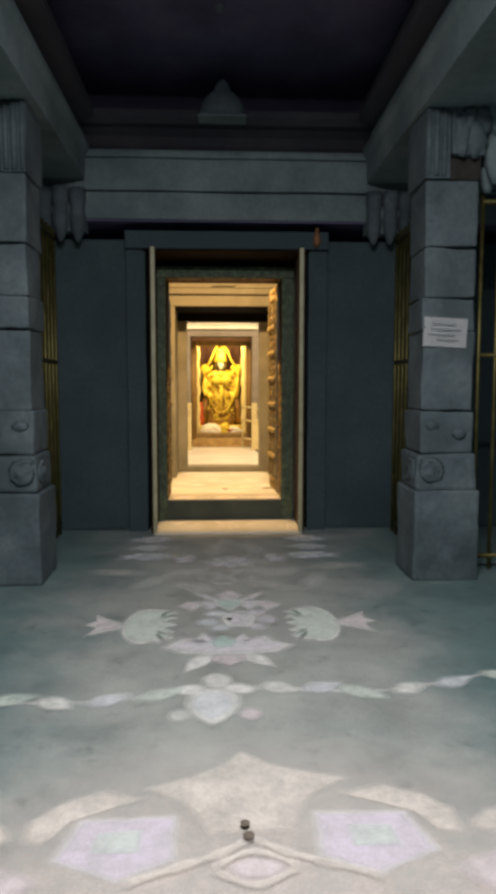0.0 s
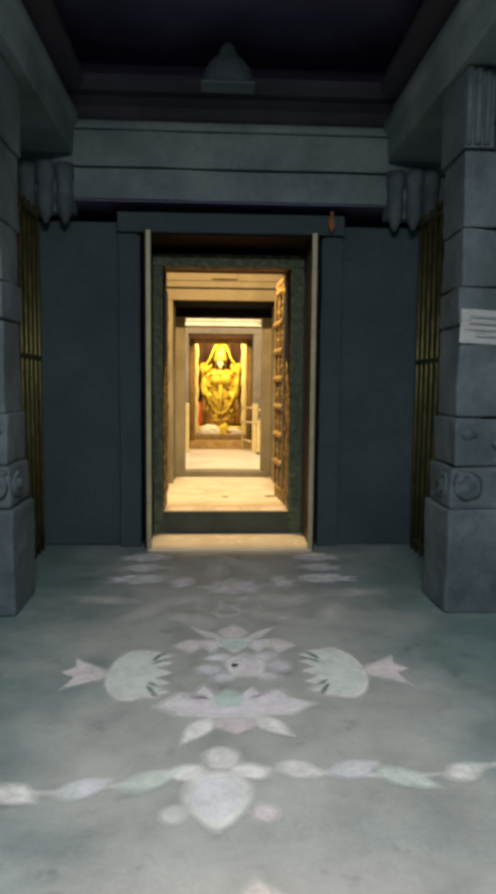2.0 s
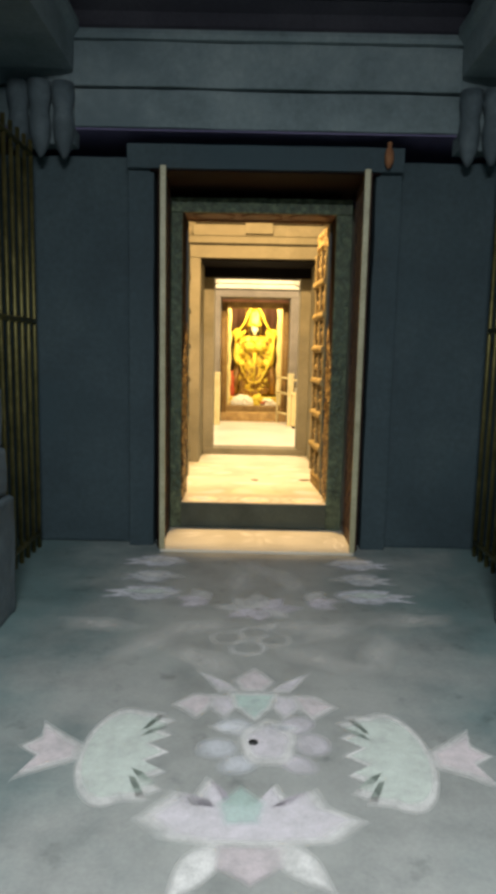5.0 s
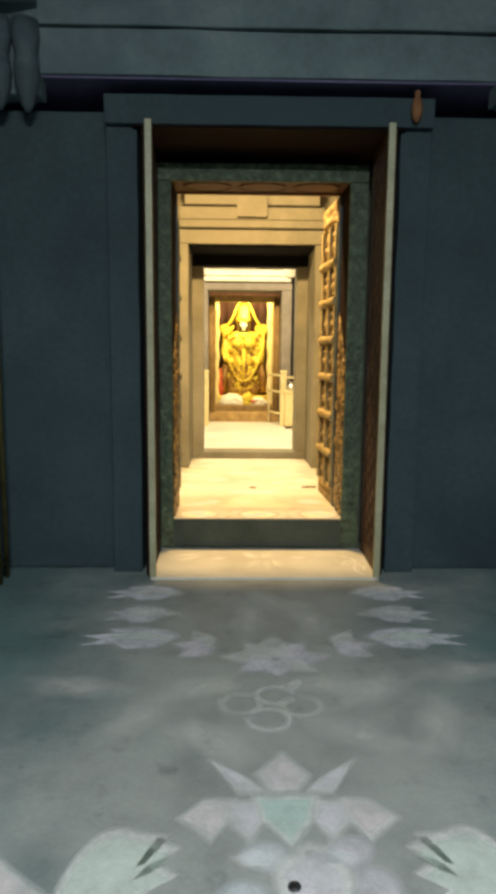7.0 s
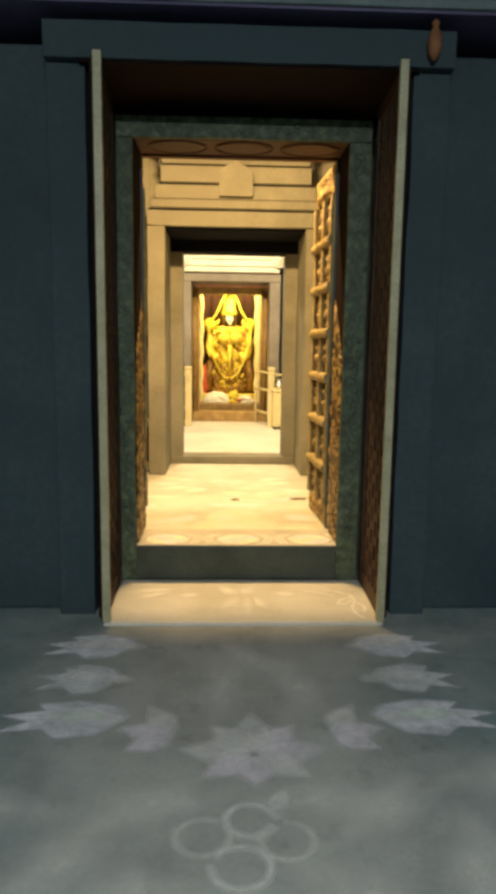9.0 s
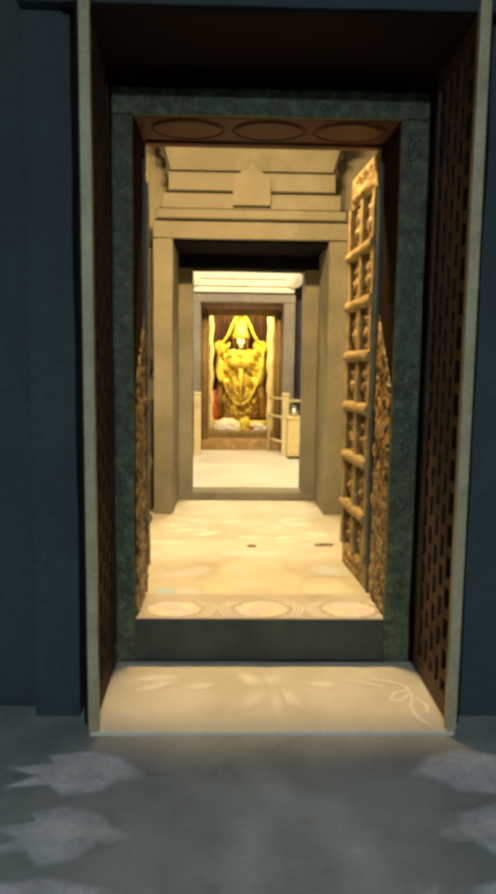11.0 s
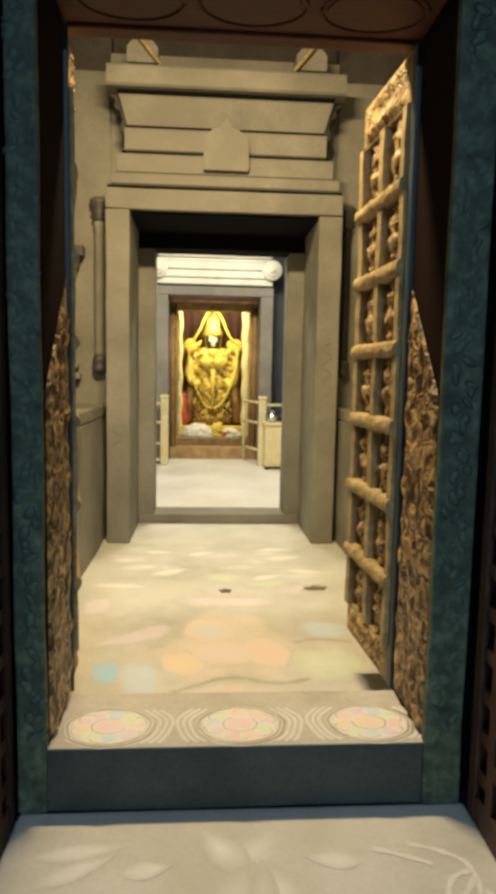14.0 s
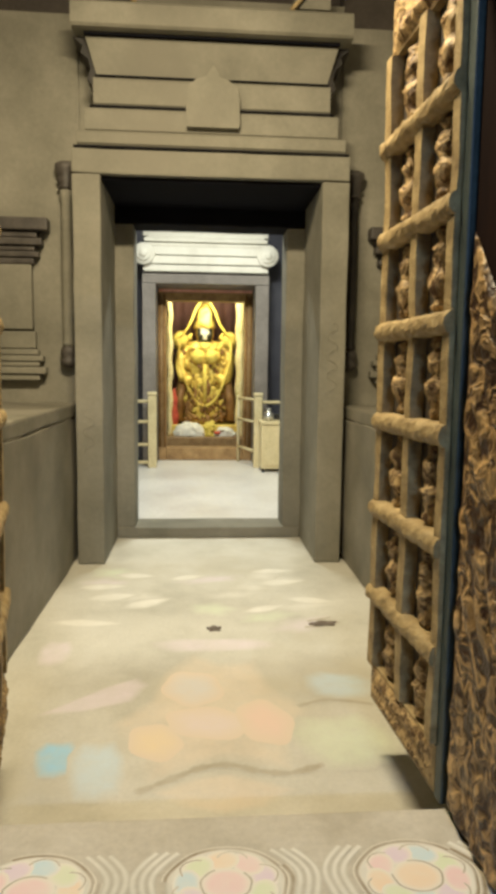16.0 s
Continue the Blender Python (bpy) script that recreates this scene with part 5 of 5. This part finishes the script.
def strip(pts, w, z, amount=1.0):
    """A hand-drawn powder line through a few points, fading at both edges."""
    p = [Vector((x, y, 0)) for x, y in pts]
    line = []
    for k in range(len(p) - 1):
        p0, p1, p2, p3 = p[max(k - 1, 0)], p[k], p[k + 1], p[min(k + 2, len(p) - 1)]
        for i in range(8):
            f = i / 8
            line.append(0.5 * ((2 * p1) + (p2 - p0) * f + (2 * p0 - 5 * p1 + 4 * p2 - p3) * f * f + (3 * p1 - p0 - 3 * p2 + p3) * f ** 3))
    line.append(p[-1])
    bm = bmesh.new()
    cover = bm.verts.layers.float.new("cover")
    rows = []
    for i, q in enumerate(line):
        d = (line[min(i + 1, len(line) - 1)] - line[max(i - 1, 0)]).normalized()
        side = Vector((-d.y, d.x, 0))
        fade = amount * min(1, 0.3 + 0.35 * min(i, len(line) - 1 - i))
        wide = w * (1 + 0.25 * math.sin(i * 0.9) + 0.15 * math.sin(i * 2.3))
        row = []
        for k, c in ((-0.75, 0.0), (-0.3, fade), (0.3, fade), (0.75, 0.0)):
            v = bm.verts.new((q.x + side.x * wide * k, q.y + side.y * wide * k, z))
            v[cover] = c
            row.append(v)
        rows.append(row)
    for r, t in zip(rows, rows[1:]):
        for k in range(3):
            bm.faces.new((r[k], r[k + 1], t[k + 1], t[k]))
    return bm


def shrunk(outline, k):
    n = len(outline)
    cx, cy = sum(p[0] for p in outline) / n, sum(p[1] for p in outline) / n
    return [(cx + (x - cx) * k, cy + (y - cy) * k) for x, y in outline]


def outlined(name, outline, z, fill, on, rim=None, k=0.80):
    """A filled field inside a paler drawn rim."""
    part(name + "_rim", slab(outline, z), rim or CHALK, on)
    part(name, slab(shrunk(outline, k), z + 0.003), fill, on)


def mirrored(outline, s, x=0.0):
    return [(x + s * u, v) for u, v in outline]


Z = 0.0045
# fan and diamonds nearest the start
k1 = drawing((0, 2.4, 0), "large white and pink powder drawing with diamond petals")
# Broad soft-edged warm tint over the floor around the drawing.
part("wash", slab(ellipse(0.0, 2.05, 1.7, 0.85, 0, 40, 0.05), Z - 0.002, edge=0.55), WARMWASH, k1)
part("fan", slab([(-0.413, 2.68), (-0.22, 2.76), (-0.11, 2.83), (-0.02, 2.935), (0.09, 2.84), (0.2, 2.79), (0.404, 2.72), (0.25, 2.62), (0.19, 2.52), (0.15, 2.41), (-0.15, 2.405), (-0.2, 2.5), (-0.27, 2.60)], Z), CHALKWARM, k1)
for s in (-1, 1):
    x = -0.02
    band = [(0.36, 2.62), (0.54, 2.675), (0.69, 2.60), (0.78, 2.50), (0.77, 2.37), (0.69, 2.38), (0.63, 2.49), (0.50, 2.56)]
    part("band", slab(mirrored(band, s, x), Z + 0.001), CHALKWARM, k1)
    field = [(0.255, 2.50), (0.585, 2.49), (0.64, 2.29), (0.42, 2.19), (0.245, 2.28)]
    part("diamond_rim", slab(shrunk(mirrored(field, s, x), 1.08), Z + 0.003), CHALK, k1)
    part("diamond", slab(mirrored(field, s, x), Z + 0.006), CHALKVIOLET, k1)
    part("diamond_heart", slab(mirrored([(0.36, 2.43), (0.52, 2.42), (0.53, 2.31), (0.36, 2.31)], s, x), Z + 0.009, edge=0.2), CHALKMINT, k1)
    part("wing", slab(petal(x + s * 0.80, 2.40, 0.34, 0.16, 90 - s * 78), Z + 0.003), CHALKWARM, k1)
    part("wing", slab(petal(x + s * 0.66, 2.20, 0.5, 0.2, 90 - s * 98), Z + 0.002), CHALKPINK, k1)
    part("lower_petal", slab(petal(s * 0.05, 1.90, 0.7, 0.28, 90 - s * 85), Z), CHALKPINK, k1)
    part("stem", strip([(0.0, 2.37), (s * 0.10, 2.30), (s * 0.24, 2.24), (s * 0.42, 2.17)], 0.030, Z + 0.010, 0.7), CHALKWARM, k1)
    part("almond_edge", strip([(-0.14, 2.225), (0.0, 2.225 + s * 0.075), (0.15, 2.225)], 0.026, Z + 0.011 + s * 0.0003, 0.7), CHALKWARM, k1)
part("heart", slab(ellipse(0.01, 2.225, 0.10, 0.05, 0, 20, 0.04), Z + 0.006), CHALKPINK, k1)
for x, y, r in ((-0.012, 2.37, 0.021), (-0.022, 2.435, 0.018)):
    tagged(part("spent_lamp", lathe([(r * 0.5, 0), (r * 0.9, 0.005), (r, 0.011), (r * 0.8, 0.012), (r * 0.5, 0.008)], (x, y, 0.013), 12), SCRAP, None, "", True), "small brown spent clay lamp on the floor drawing", "lamp", "spent clay lamps")

# rope of leaves with a pot
k2 = drawing((0, 3.45, 0), "white powder rope of leaves with a pot")


def rope_y(x):
    return 3.49 + 0.05 * math.sin(x * 4.1 + 1.6) + 0.085 * x * x * (1 if x > 0 else -0.7) * 0.8


for a, b in ((-1.95, -0.36), (0.09, 1.95)):
    part("rope_line", strip([(a + (b - a) * i / 9, rope_y(a + (b - a) * i / 9)) for i in range(10)], 0.028, Z, 0.55), CHALK, k2)
for i, x in enumerate((-1.85, -1.58, -1.28, -1.02, -0.78, -0.54, 0.10, 0.30, 0.50, 0.78, 1.02, 1.30, 1.58)):
    turn = (28, -24, 18, -30, 26)[i % 5]
    part("leaf", slab(petal(x, rope_y(x) - 0.0015 * turn, 0.24 + 0.03 * (i % 3), 0.135, turn), Z + 0.003), (CHALK, CHALKICE, CHALKMINT)[i % 3], k2)
pot = [(-0.14 + 0.145 * math.cos(a) * (1 if math.sin(a) > 0 else 1 - 0.55 * math.sin(a) ** 2), 3.38 + (0.16 if math.sin(a) > 0 else 0.235) * math.sin(a)) for a in (2 * math.pi * i / 28 for i in range(28))]
outlined("pot", pot, Z + 0.004, CHALKICE, k2, CHALK, 0.74)
part("pot_knob", slab(ellipse(-0.12, 3.625, 0.088, 0.095, 0, 24, 0.03), Z + 0.002), CHALK, k2)
for s in (-1, 1):
    part("pot_arm", slab(ellipse(-0.13 + s * 0.125, 3.525, 0.095, 0.065, s * -0.15, 22, 0.04), Z + 0.0025 + s * 0.0005), CHALK, k2)
    part("curl", slab(ellipse(-0.13 + s * 0.17, 3.26, 0.06, 0.06, s * 0.5), Z, edge=0.35), CHALKPINK if s > 0 else CHALKSOFT, k2)

# pair of fish with a lotus between them
k3 = drawing((0, 4.4, 0), "pale green and pink powder drawing of paired fish round a lotus")
for s in (-1, 1):
    x = 0.54 if s > 0 else -0.59
    for name, grow, z, m in (("fish_rim", 1.07, Z, CHALK), ("fish_body", 0.92, Z + 0.003, CHALKMINT)):
        body = []
        for i in range(64):
            a = 2 * math.pi * i / 64
            u, v = 0.145 * math.cos(a), 0.315 * math.sin(a)
            if abs(a - math.pi) < 1.15:
                u = -0.115 - 0.085 * abs((i % 4) - 2) / 2
            body.append((x + s * grow * u, 4.485 + grow * v))
        part(name, slab(body, z, edge=0.06), m, k3)
    tail = [(0.135, 4.52), (0.24, 4.60), (0.36, 4.695), (0.34, 4.58), (0.41, 4.505), (0.32, 4.44), (0.37, 4.285), (0.25, 4.36), (0.135, 4.42)]
    outlined("fish_tail", mirrored(tail, s, x), Z + 0.001, CHALKPINK, k3)
lotus = [(-0.46, 4.09), (-0.335, 4.25), (-0.285, 4.17), (-0.215, 4.335), (-0.15, 4.18), (-0.04, 4.16), (0.05, 4.30), (0.10, 4.18), (0.20, 4.275), (0.24, 4.17), (0.365, 4.10), (0.24, 3.99), (0.0, 3.965), (-0.2, 3.965), (-0.36, 3.995)]
outlined("lotus", lotus, Z + 0.002, CHALKLILAC, k3, CHALK, 0.86)
part("lotus_heart", slab([(-0.17, 4.17), (-0.085, 4.275), (0.01, 4.18), (-0.02, 4.07), (-0.14, 4.06)], Z + 0.009), CHALKTEAL, k3)
part("lower_petal", slab(petal(-0.15, 4.0, 0.31, 0.13, 240), Z + 0.001), CHALK, k3)
part("lower_petal", slab(petal(0.02, 4.0, 0.29, 0.13, 312), Z + 0.0015), CHALK, k3)
part("lower_field", slab([(-0.16, 3.97), (0.06, 3.97), (0.06, 3.88), (-0.05, 3.80), (-0.16, 3.87)], Z + 0.005), CHALKPINK, k3)
for j, (x, y, rx, ry, turn) in enumerate(((-0.19, 4.52, 0.09, 0.075, 0.2), (0.21, 4.56, 0.08, 0.085, 0.0), (-0.11, 4.68, 0.09, 0.07, -0.5), (0.15, 4.70, 0.09, 0.07, 0.5), (-0.10, 4.41, 0.085, 0.065, 0.5), (0.14, 4.42, 0.085, 0.06, -0.4))):
    part("flower_petal", slab(ellipse(x, y, rx, ry, turn), Z + j * 0.0005), CHALKLILAC if j % 2 else CHALKICE, k3)
outlined("flower_heart", ellipse(0.025, 4.56, 0.125, 0.17, 0, 28, 0.06), Z + 0.005, CHALKLILAC, k3, CHALK, 0.7)
tagged(part("floor_stud", lathe([(0.020, 0), (0.020, 0.008), (0.012, 0.012)], (-0.037, 4.555, 0.008), 12), DARKMETAL, None, "", True), "small dark metal stud set in the hall floor", "stud")

# pink lotus, flower loops and arrow patches towards the doorway
k4 = drawing((0, 5.0, 0), "pink and lilac powder lotus with a green heart")
X4 = -0.03
outlined("top_petal", [(X4 - 0.115, 5.09), (X4 - 0.05, 5.17), (X4, 5.235), (X4 + 0.05, 5.17), (X4 + 0.11, 5.08), (X4 + 0.05, 4.975), (X4 - 0.06, 4.975)], Z + 0.002, CHALKPINK, k4)
for s in (-1, 1):
    outlined("ear_petal", mirrored([(0.29, 5.19), (0.19, 5.12), (0.12, 5.06), (0.06, 4.98), (0.17, 4.97), (0.22, 5.06)], s, X4), Z + 0.001, CHALKLILAC, k4, CHALK, 0.72)
    outlined("wing_petal", mirrored([(0.17, 4.96), (0.29, 4.96), (0.385, 4.855), (0.26, 4.735), (0.205, 4.83)], s, X4), Z + 0.001 + s * 0.0003, CHALKPINK, k4)
    outlined("side_petal", mirrored([(0.09, 4.95), (0.20, 4.94), (0.22, 4.83), (0.13, 4.725), (0.08, 4.83)], s, X4), Z + 0.005, CHALKLILAC, k4)
    outlined("root_petal", mirrored([(0.03, 4.70), (0.12, 4.72), (0.20, 4.68), (0.16, 4.64), (0.05, 4.63)], s, X4), Z + 0.002, CHALKICE, k4)
outlined("lotus_heart", [(X4 - 0.13, 4.965), (X4 + 0.12, 4.965), (X4 + 0.085, 4.83), (X4, 4.70), (X4 - 0.10, 4.83)], Z + 0.009, CHALKTEAL, k4)
k5 = drawing((0, 5.6, 0), "faint white powder flower of four loops")
for j, (x, y, r) in enumerate(((-0.026, 5.672, 0.072), (-0.185, 5.595, 0.074), (0.085, 5.575, 0.076), (-0.065, 5.465, 0.078))):
    part("loop", ringline(x, y, r, r + 0.026, Z + j * 0.0006, 0.92, 30, 0.94, j), CHALKSOFT if j in (0, 3) else CHALKFAINT, k5)
part("star", slab(petal(0.04, 5.70, 0.15, 0.07, 62), Z + 0.005, edge=0.2), CHALKSOFT, k5)
for j, (x, y) in enumerate(((0.22, 5.78), (-0.34, 5.75), (0.44, 5.72), (-0.62, 5.5), (0.66, 5.45), (-0.12, 6.55), (0.22, 6.58), (0.0, 6.85), (-0.3, 5.32), (0.32, 5.34), (-0.95, 5.75), (0.95, 5.9))):
    part("smudge", slab(ellipse(x, y, 0.24, 0.10, 0.3 * j, 32, 0.10), Z + j * 0.0003 - 0.002, edge=0.7), CHALKFAINT, k5)
for j, (a, l, w) in enumerate(((172, 0.30, 0.17), (8, 0.30, 0.17), (130, 0.27, 0.16), (50, 0.27, 0.16), (90, 0.30, 0.18), (215, 0.25, 0.14), (325, 0.25, 0.14), (270, 0.20, 0.16))):
    part("crown_petal", slab(petal(0.0, 6.03, l, w, a), Z + j * 0.0004, edge=0.25), CHALKLILAC if j % 2 else CHALKSOFT, k5)
for s in (-1, 1):
    for a, l in ((80, 0.24), (30, 0.26), (120, 0.22)):
        part("leaf", slab(petal(s * 0.32, 6.17, l, 0.14, 90 - s * a), Z + a * 0.00001, edge=0.25), CHALKSOFT if a == 30 else CHALKLILAC, k5)
k6 = drawing((0, 6.6, 0), "row of pointed lilac and white powder patches before the doorway")
for s in (-1, 1):
    for j, (y, x, w, m) in enumerate(((6.29, 0.78, 0.30, CHALKBRIGHT), (6.63, 0.79, 0.22, CHALKICE), (6.98, 0.80, 0.27, CHALKBRIGHT))):
        spikes = [(-0.9, 0.02), (-0.7, 0.10), (-0.1, 0.15), (0.5, 0.12), (0.35, 0.07), (1.0, 0.03), (0.55, -0.02), (0.95, -0.10), (0.3, -0.08), (0.05, -0.15), (-0.5, -0.12)]
        part("patch", slab([(s * (x + w * u), y + v) for u, v in spikes], Z + 0.001, edge=0.12), m, k6)
        part("patch_light", slab(petal(s * (x - 0.6 * w), y + 0.02, w * 1.1, 0.12, 90 - s * 90), Z + 0.004, edge=0.3), CHALKMINT if j == 0 else CHALKSOFT, k6)
        part("patch_tip", slab(petal(s * (x - 0.25 - 0.02 * j), y - 0.02, 0.20, 0.09, 90 - s * 80), Z + 0.0025, edge=0.3), CHALKFAINT, k6)
k7 = drawing((0, 7.6, 0.02), "white powder scribbles on the pale slab")
for j, (turn, l, w) in enumerate(((52, 0.20, 0.12), (124, 0.22, 0.10), (240, 0.26, 0.09), (304, 0.24, 0.11), (270, 0.30, 0.07))):
    part("smear", slab(petal(-0.01 + 0.02 * (j - 2), 7.66, l, w, turn), 0.0208 + j * 0.0002, edge=0.75), RUBWHITE if j in (1, 3) else RUBFAINT, k7)
for j, line in enumerate((((0.52, 7.76), (0.62, 7.72), (0.69, 7.66), (0.69, 7.56), (0.66, 7.46), (0.67, 7.36), (0.71, 7.30)), ((0.69, 7.63), (0.62, 7.60), (0.585, 7.53), (0.63, 7.53), (0.69, 7.60)), ((0.70, 7.55), (0.735, 7.48), (0.72, 7.40)), ((0.40, 7.74), (0.50, 7.70), (0.58, 7.66)))):
    part("scribble", strip(line, 0.016, 0.0209 + j * 0.0003), RUBWHITE, k7)
for j, (x, y, l, turn) in enumerate(((-0.68, 7.74, 0.26, 8), (-0.66, 7.62, 0.24, 28), (-0.40, 7.66, 0.14, 10), (0.34, 7.68, 0.16, 170))):
    part("smear", slab(petal(x, y, l, 0.07, turn), 0.0209 + j * 0.0002, edge=0.45), RUBWHITE, k7)

# three ringed discs on the sill
for j, x in enumerate((-0.506, -0.02, 0.47)):
    d = drawing((x, 8.10, 0.26), "ringed pastel powder disc on the stone sill")
    zz, y0, q = 0.2608 + 0.0002 * j, 8.098, 0.81
    part("ground", slab(ellipse(x, y0, 0.150, 0.150 * q, 0, 40), zz, edge=0.05), RUBWHITE, d)
    part("dark_ring", ringline(x, y0, 0.148, 0.159, zz + 0.000280, q, 44, 0.94, 2.4 + j), DISCLINE, d)
    part("lower_shade", ringline(x + 0.004, y0 - 0.004, 0.157, 0.172, zz + 0.000400, q, 30, 0.44, 3.7 + 0.3 * j), DISCLINE, d)
    for i in range(9):
        a = radians(i * 40 + 15 * j)
        part("sector", slab(ellipse(x + 0.100 * math.cos(a), y0 + 0.100 * q * math.sin(a), 0.042, 0.032, a + 1.57, 16), zz + 0.000360 + i * 0.00001, edge=0.3), DISCTINTS[(i * 2 + j) % 5], d)
    for i in range(6):
        a = radians(i * 60 + 20)
        part("petal_line", ringline(x + 0.098 * math.cos(a), y0 + 0.098 * q * math.sin(a), 0.040, 0.043, zz + 0.000560, q, 16, 0.4, a - 1.2), DISCLINE, d)
    part("heart_rim", ringline(x, y0, 0.062, 0.066, zz + 0.000720, q, 40, 0.8, 1 + j), DISCLINE, d)
    part("heart", slab(ellipse(x, y0, 0.058, 0.047), zz + 0.000640, edge=0.25), DISCTINTS[(3, 3, 0)[j]], d)
    for s in (-1, 1):
        for i, rr in enumerate((0.181, 0.204, 0.227)):
            if abs(x + s * rr) < 0.68:
                part("white_arc", ringline(x, y0, rr, rr + 0.012, zz + 0.000480, q, 26, 0.27 - 0.03 * i, (0 if s > 0 else math.pi) - 0.85 + 0.09 * i), RUBWHITE, d)

# pastel drawing on the passage floor
k8 = drawing((0, 9.3, 0.02), "faded pastel powder flower on the passage floor")
zz = 0.0204
part("star_field", slab([(-0.46, 9.30), (-0.30, 9.52), (-0.26, 9.78), (-0.12, 10.0), (0.02, 9.88), (0.2, 9.9), (0.25, 9.62), (0.40, 9.40), (0.28, 9.18), (0.26, 8.95), (0.0, 9.03), (-0.28, 8.88), (-0.32, 9.10)], zz, edge=0.14), RUBPEACH, k8)
for x, y, rx, ry, turn, m in ((-0.12, 9.62, 0.12, 0.15, 0.3, HEARTSKY), (-0.05, 9.30, 0.16, 0.11, -0.3, HEARTLAV), (0.20, 9.30, 0.10, 0.16, 0.2, HEARTROSE), (-0.27, 9.16, 0.09, 0.12, 0.4, HEARTGOLD)):
    part("heart", slab(ellipse(x, y, rx, ry, turn, 28, 0.06), zz + 0.000420 + 0.0007 * ry, edge=0.5), m, k8)
part("wavy_line", strip([(-0.32, 8.83), (-0.20, 8.90), (-0.08, 8.97), (0.03, 8.985), (0.14, 8.94), (0.26, 8.92), (0.40, 8.97)], 0.030, zz + 0.000700, 0.75), RUBLINE, k8)
part("wavy_line", strip([(0.36, 9.42), (0.48, 9.47), (0.60, 9.46), (0.72, 9.42)], 0.022, zz + 0.000770, 0.6), RUBLINE, k8)
part("lower_leaf", slab([(-0.25, 8.83), (-0.10, 8.91), (0.03, 8.93), (0.17, 8.87), (0.27, 8.82), (0.14, 8.73), (0.0, 8.70), (-0.14, 8.74)], zz + 0.000105, edge=0.2), RUBPEACH, k8)


def block(cx, cy, w, h, turn):
    """Outline of a rounded, slightly pinched patch."""
    c, s = math.cos(turn), math.sin(turn)
    pts = [(-0.75, -0.9), (0, -1.0), (0.8, -0.8), (1.05, -0.3), (1.0, 0.4), (0.6, 0.95), (0, 0.9), (-0.7, 1.0), (-1.15, 0.5), (-1.05, -0.3)]
    return [(cx + c * w * u - s * h * v, cy + s * w * u + c * h * v) for u, v in pts]


for x, y, w, h, turn, m in ((-0.645, 9.06, 0.075, 0.12, 0.1, RUBBLUE), (-0.475, 8.98, 0.095, 0.19, 0.1, RUBSKY), (0.60, 9.62, 0.15, 0.13, -0.2, RUBSKY), (0.53, 9.14, 0.19, 0.20, 0.15, RUBLIME), (0.0, 10.12, 0.30, 0.09, 0, RUBLAV), (-0.86, 10.05, 0.08, 0.16, 0, RUBLAV)):
    part("petal_patch", slab(block(x, y, w, h, turn), zz + 0.000105 + 0.0002 * (turn + 0.3) + 0.0004 * (w + 0.1), edge=0.3), m, k8)
part("lavender_wing", slab([(-0.80, 9.40), (-0.66, 9.53), (-0.52, 9.66), (-0.39, 9.74), (-0.34, 9.66), (-0.40, 9.50), (-0.60, 9.42)], zz + 0.000210, edge=0.2), RUBLAV, k8)
brush = random.Random(17)
for j, (x, y, l, w, turn) in enumerate(((-0.93, 11.14, 0.34, 0.08, 4), (-0.82, 10.90, 0.34, 0.10, 14), (-0.58, 10.72, 0.36, 0.10, 30), (-0.98, 10.50, 0.44, 0.07, -6), (0.34, 11.18, 0.36, 0.09, 12), (0.50, 10.86, 0.34, 0.08, -14), (0.20, 10.62, 0.30, 0.07, 24), (-0.70, 11.42, 0.30, 0.08, -8), (0.30, 11.46, 0.34, 0.08, 6), (-0.30, 11.30, 0.28, 0.07, 20))):
    part("white_leaf", slab(petal(x, y, l, w * 1.6, turn), zz + 0.000210 + j * 0.00004, edge=0.3), RUBWHITE, k8)
for j in range(12):
    x, y = brush.uniform(-0.85, 0.75), brush.uniform(10.2, 11.55)
    part("white_field", slab(ellipse(x, y, brush.uniform(0.10, 0.24), brush.uniform(0.06, 0.12), brush.uniform(-0.5, 0.5), 28, 0.12), zz - 0.000140 + j * 0.00002, edge=0.6), (RUBLAV, RUBFAINT, RUBLIME, RUBFAINT)[j % 4], k8)
for x, y, w in ((0.0, 10.35, 0.04), (0.66, 10.40, 0.08)):
    tagged(part("dry_leaf", prism(ellipse(x, y, w, 0.035, 0.1, 14, 0.3), "z", 0.0205, 0.028), SCRAP), "small dark crumpled scrap lying on the passage floor", "scrap", "dry scraps")
for dx, dy, l, turn in ((-0.03, 0.05, 0.16, 20), (0.05, 0.06, 0.12, -15), (-0.06, -0.05, 0.14, 8)):
    part("straw", strip([(0.60 + dx, 10.40 + dy), (0.60 + dx + l * 0.5, 10.405 + dy + 0.01 * turn / 10), (0.60 + dx + l, 10.40 + dy + 0.03 * turn / 10)], 0.012, 0.0235), RUBLINE, k8)
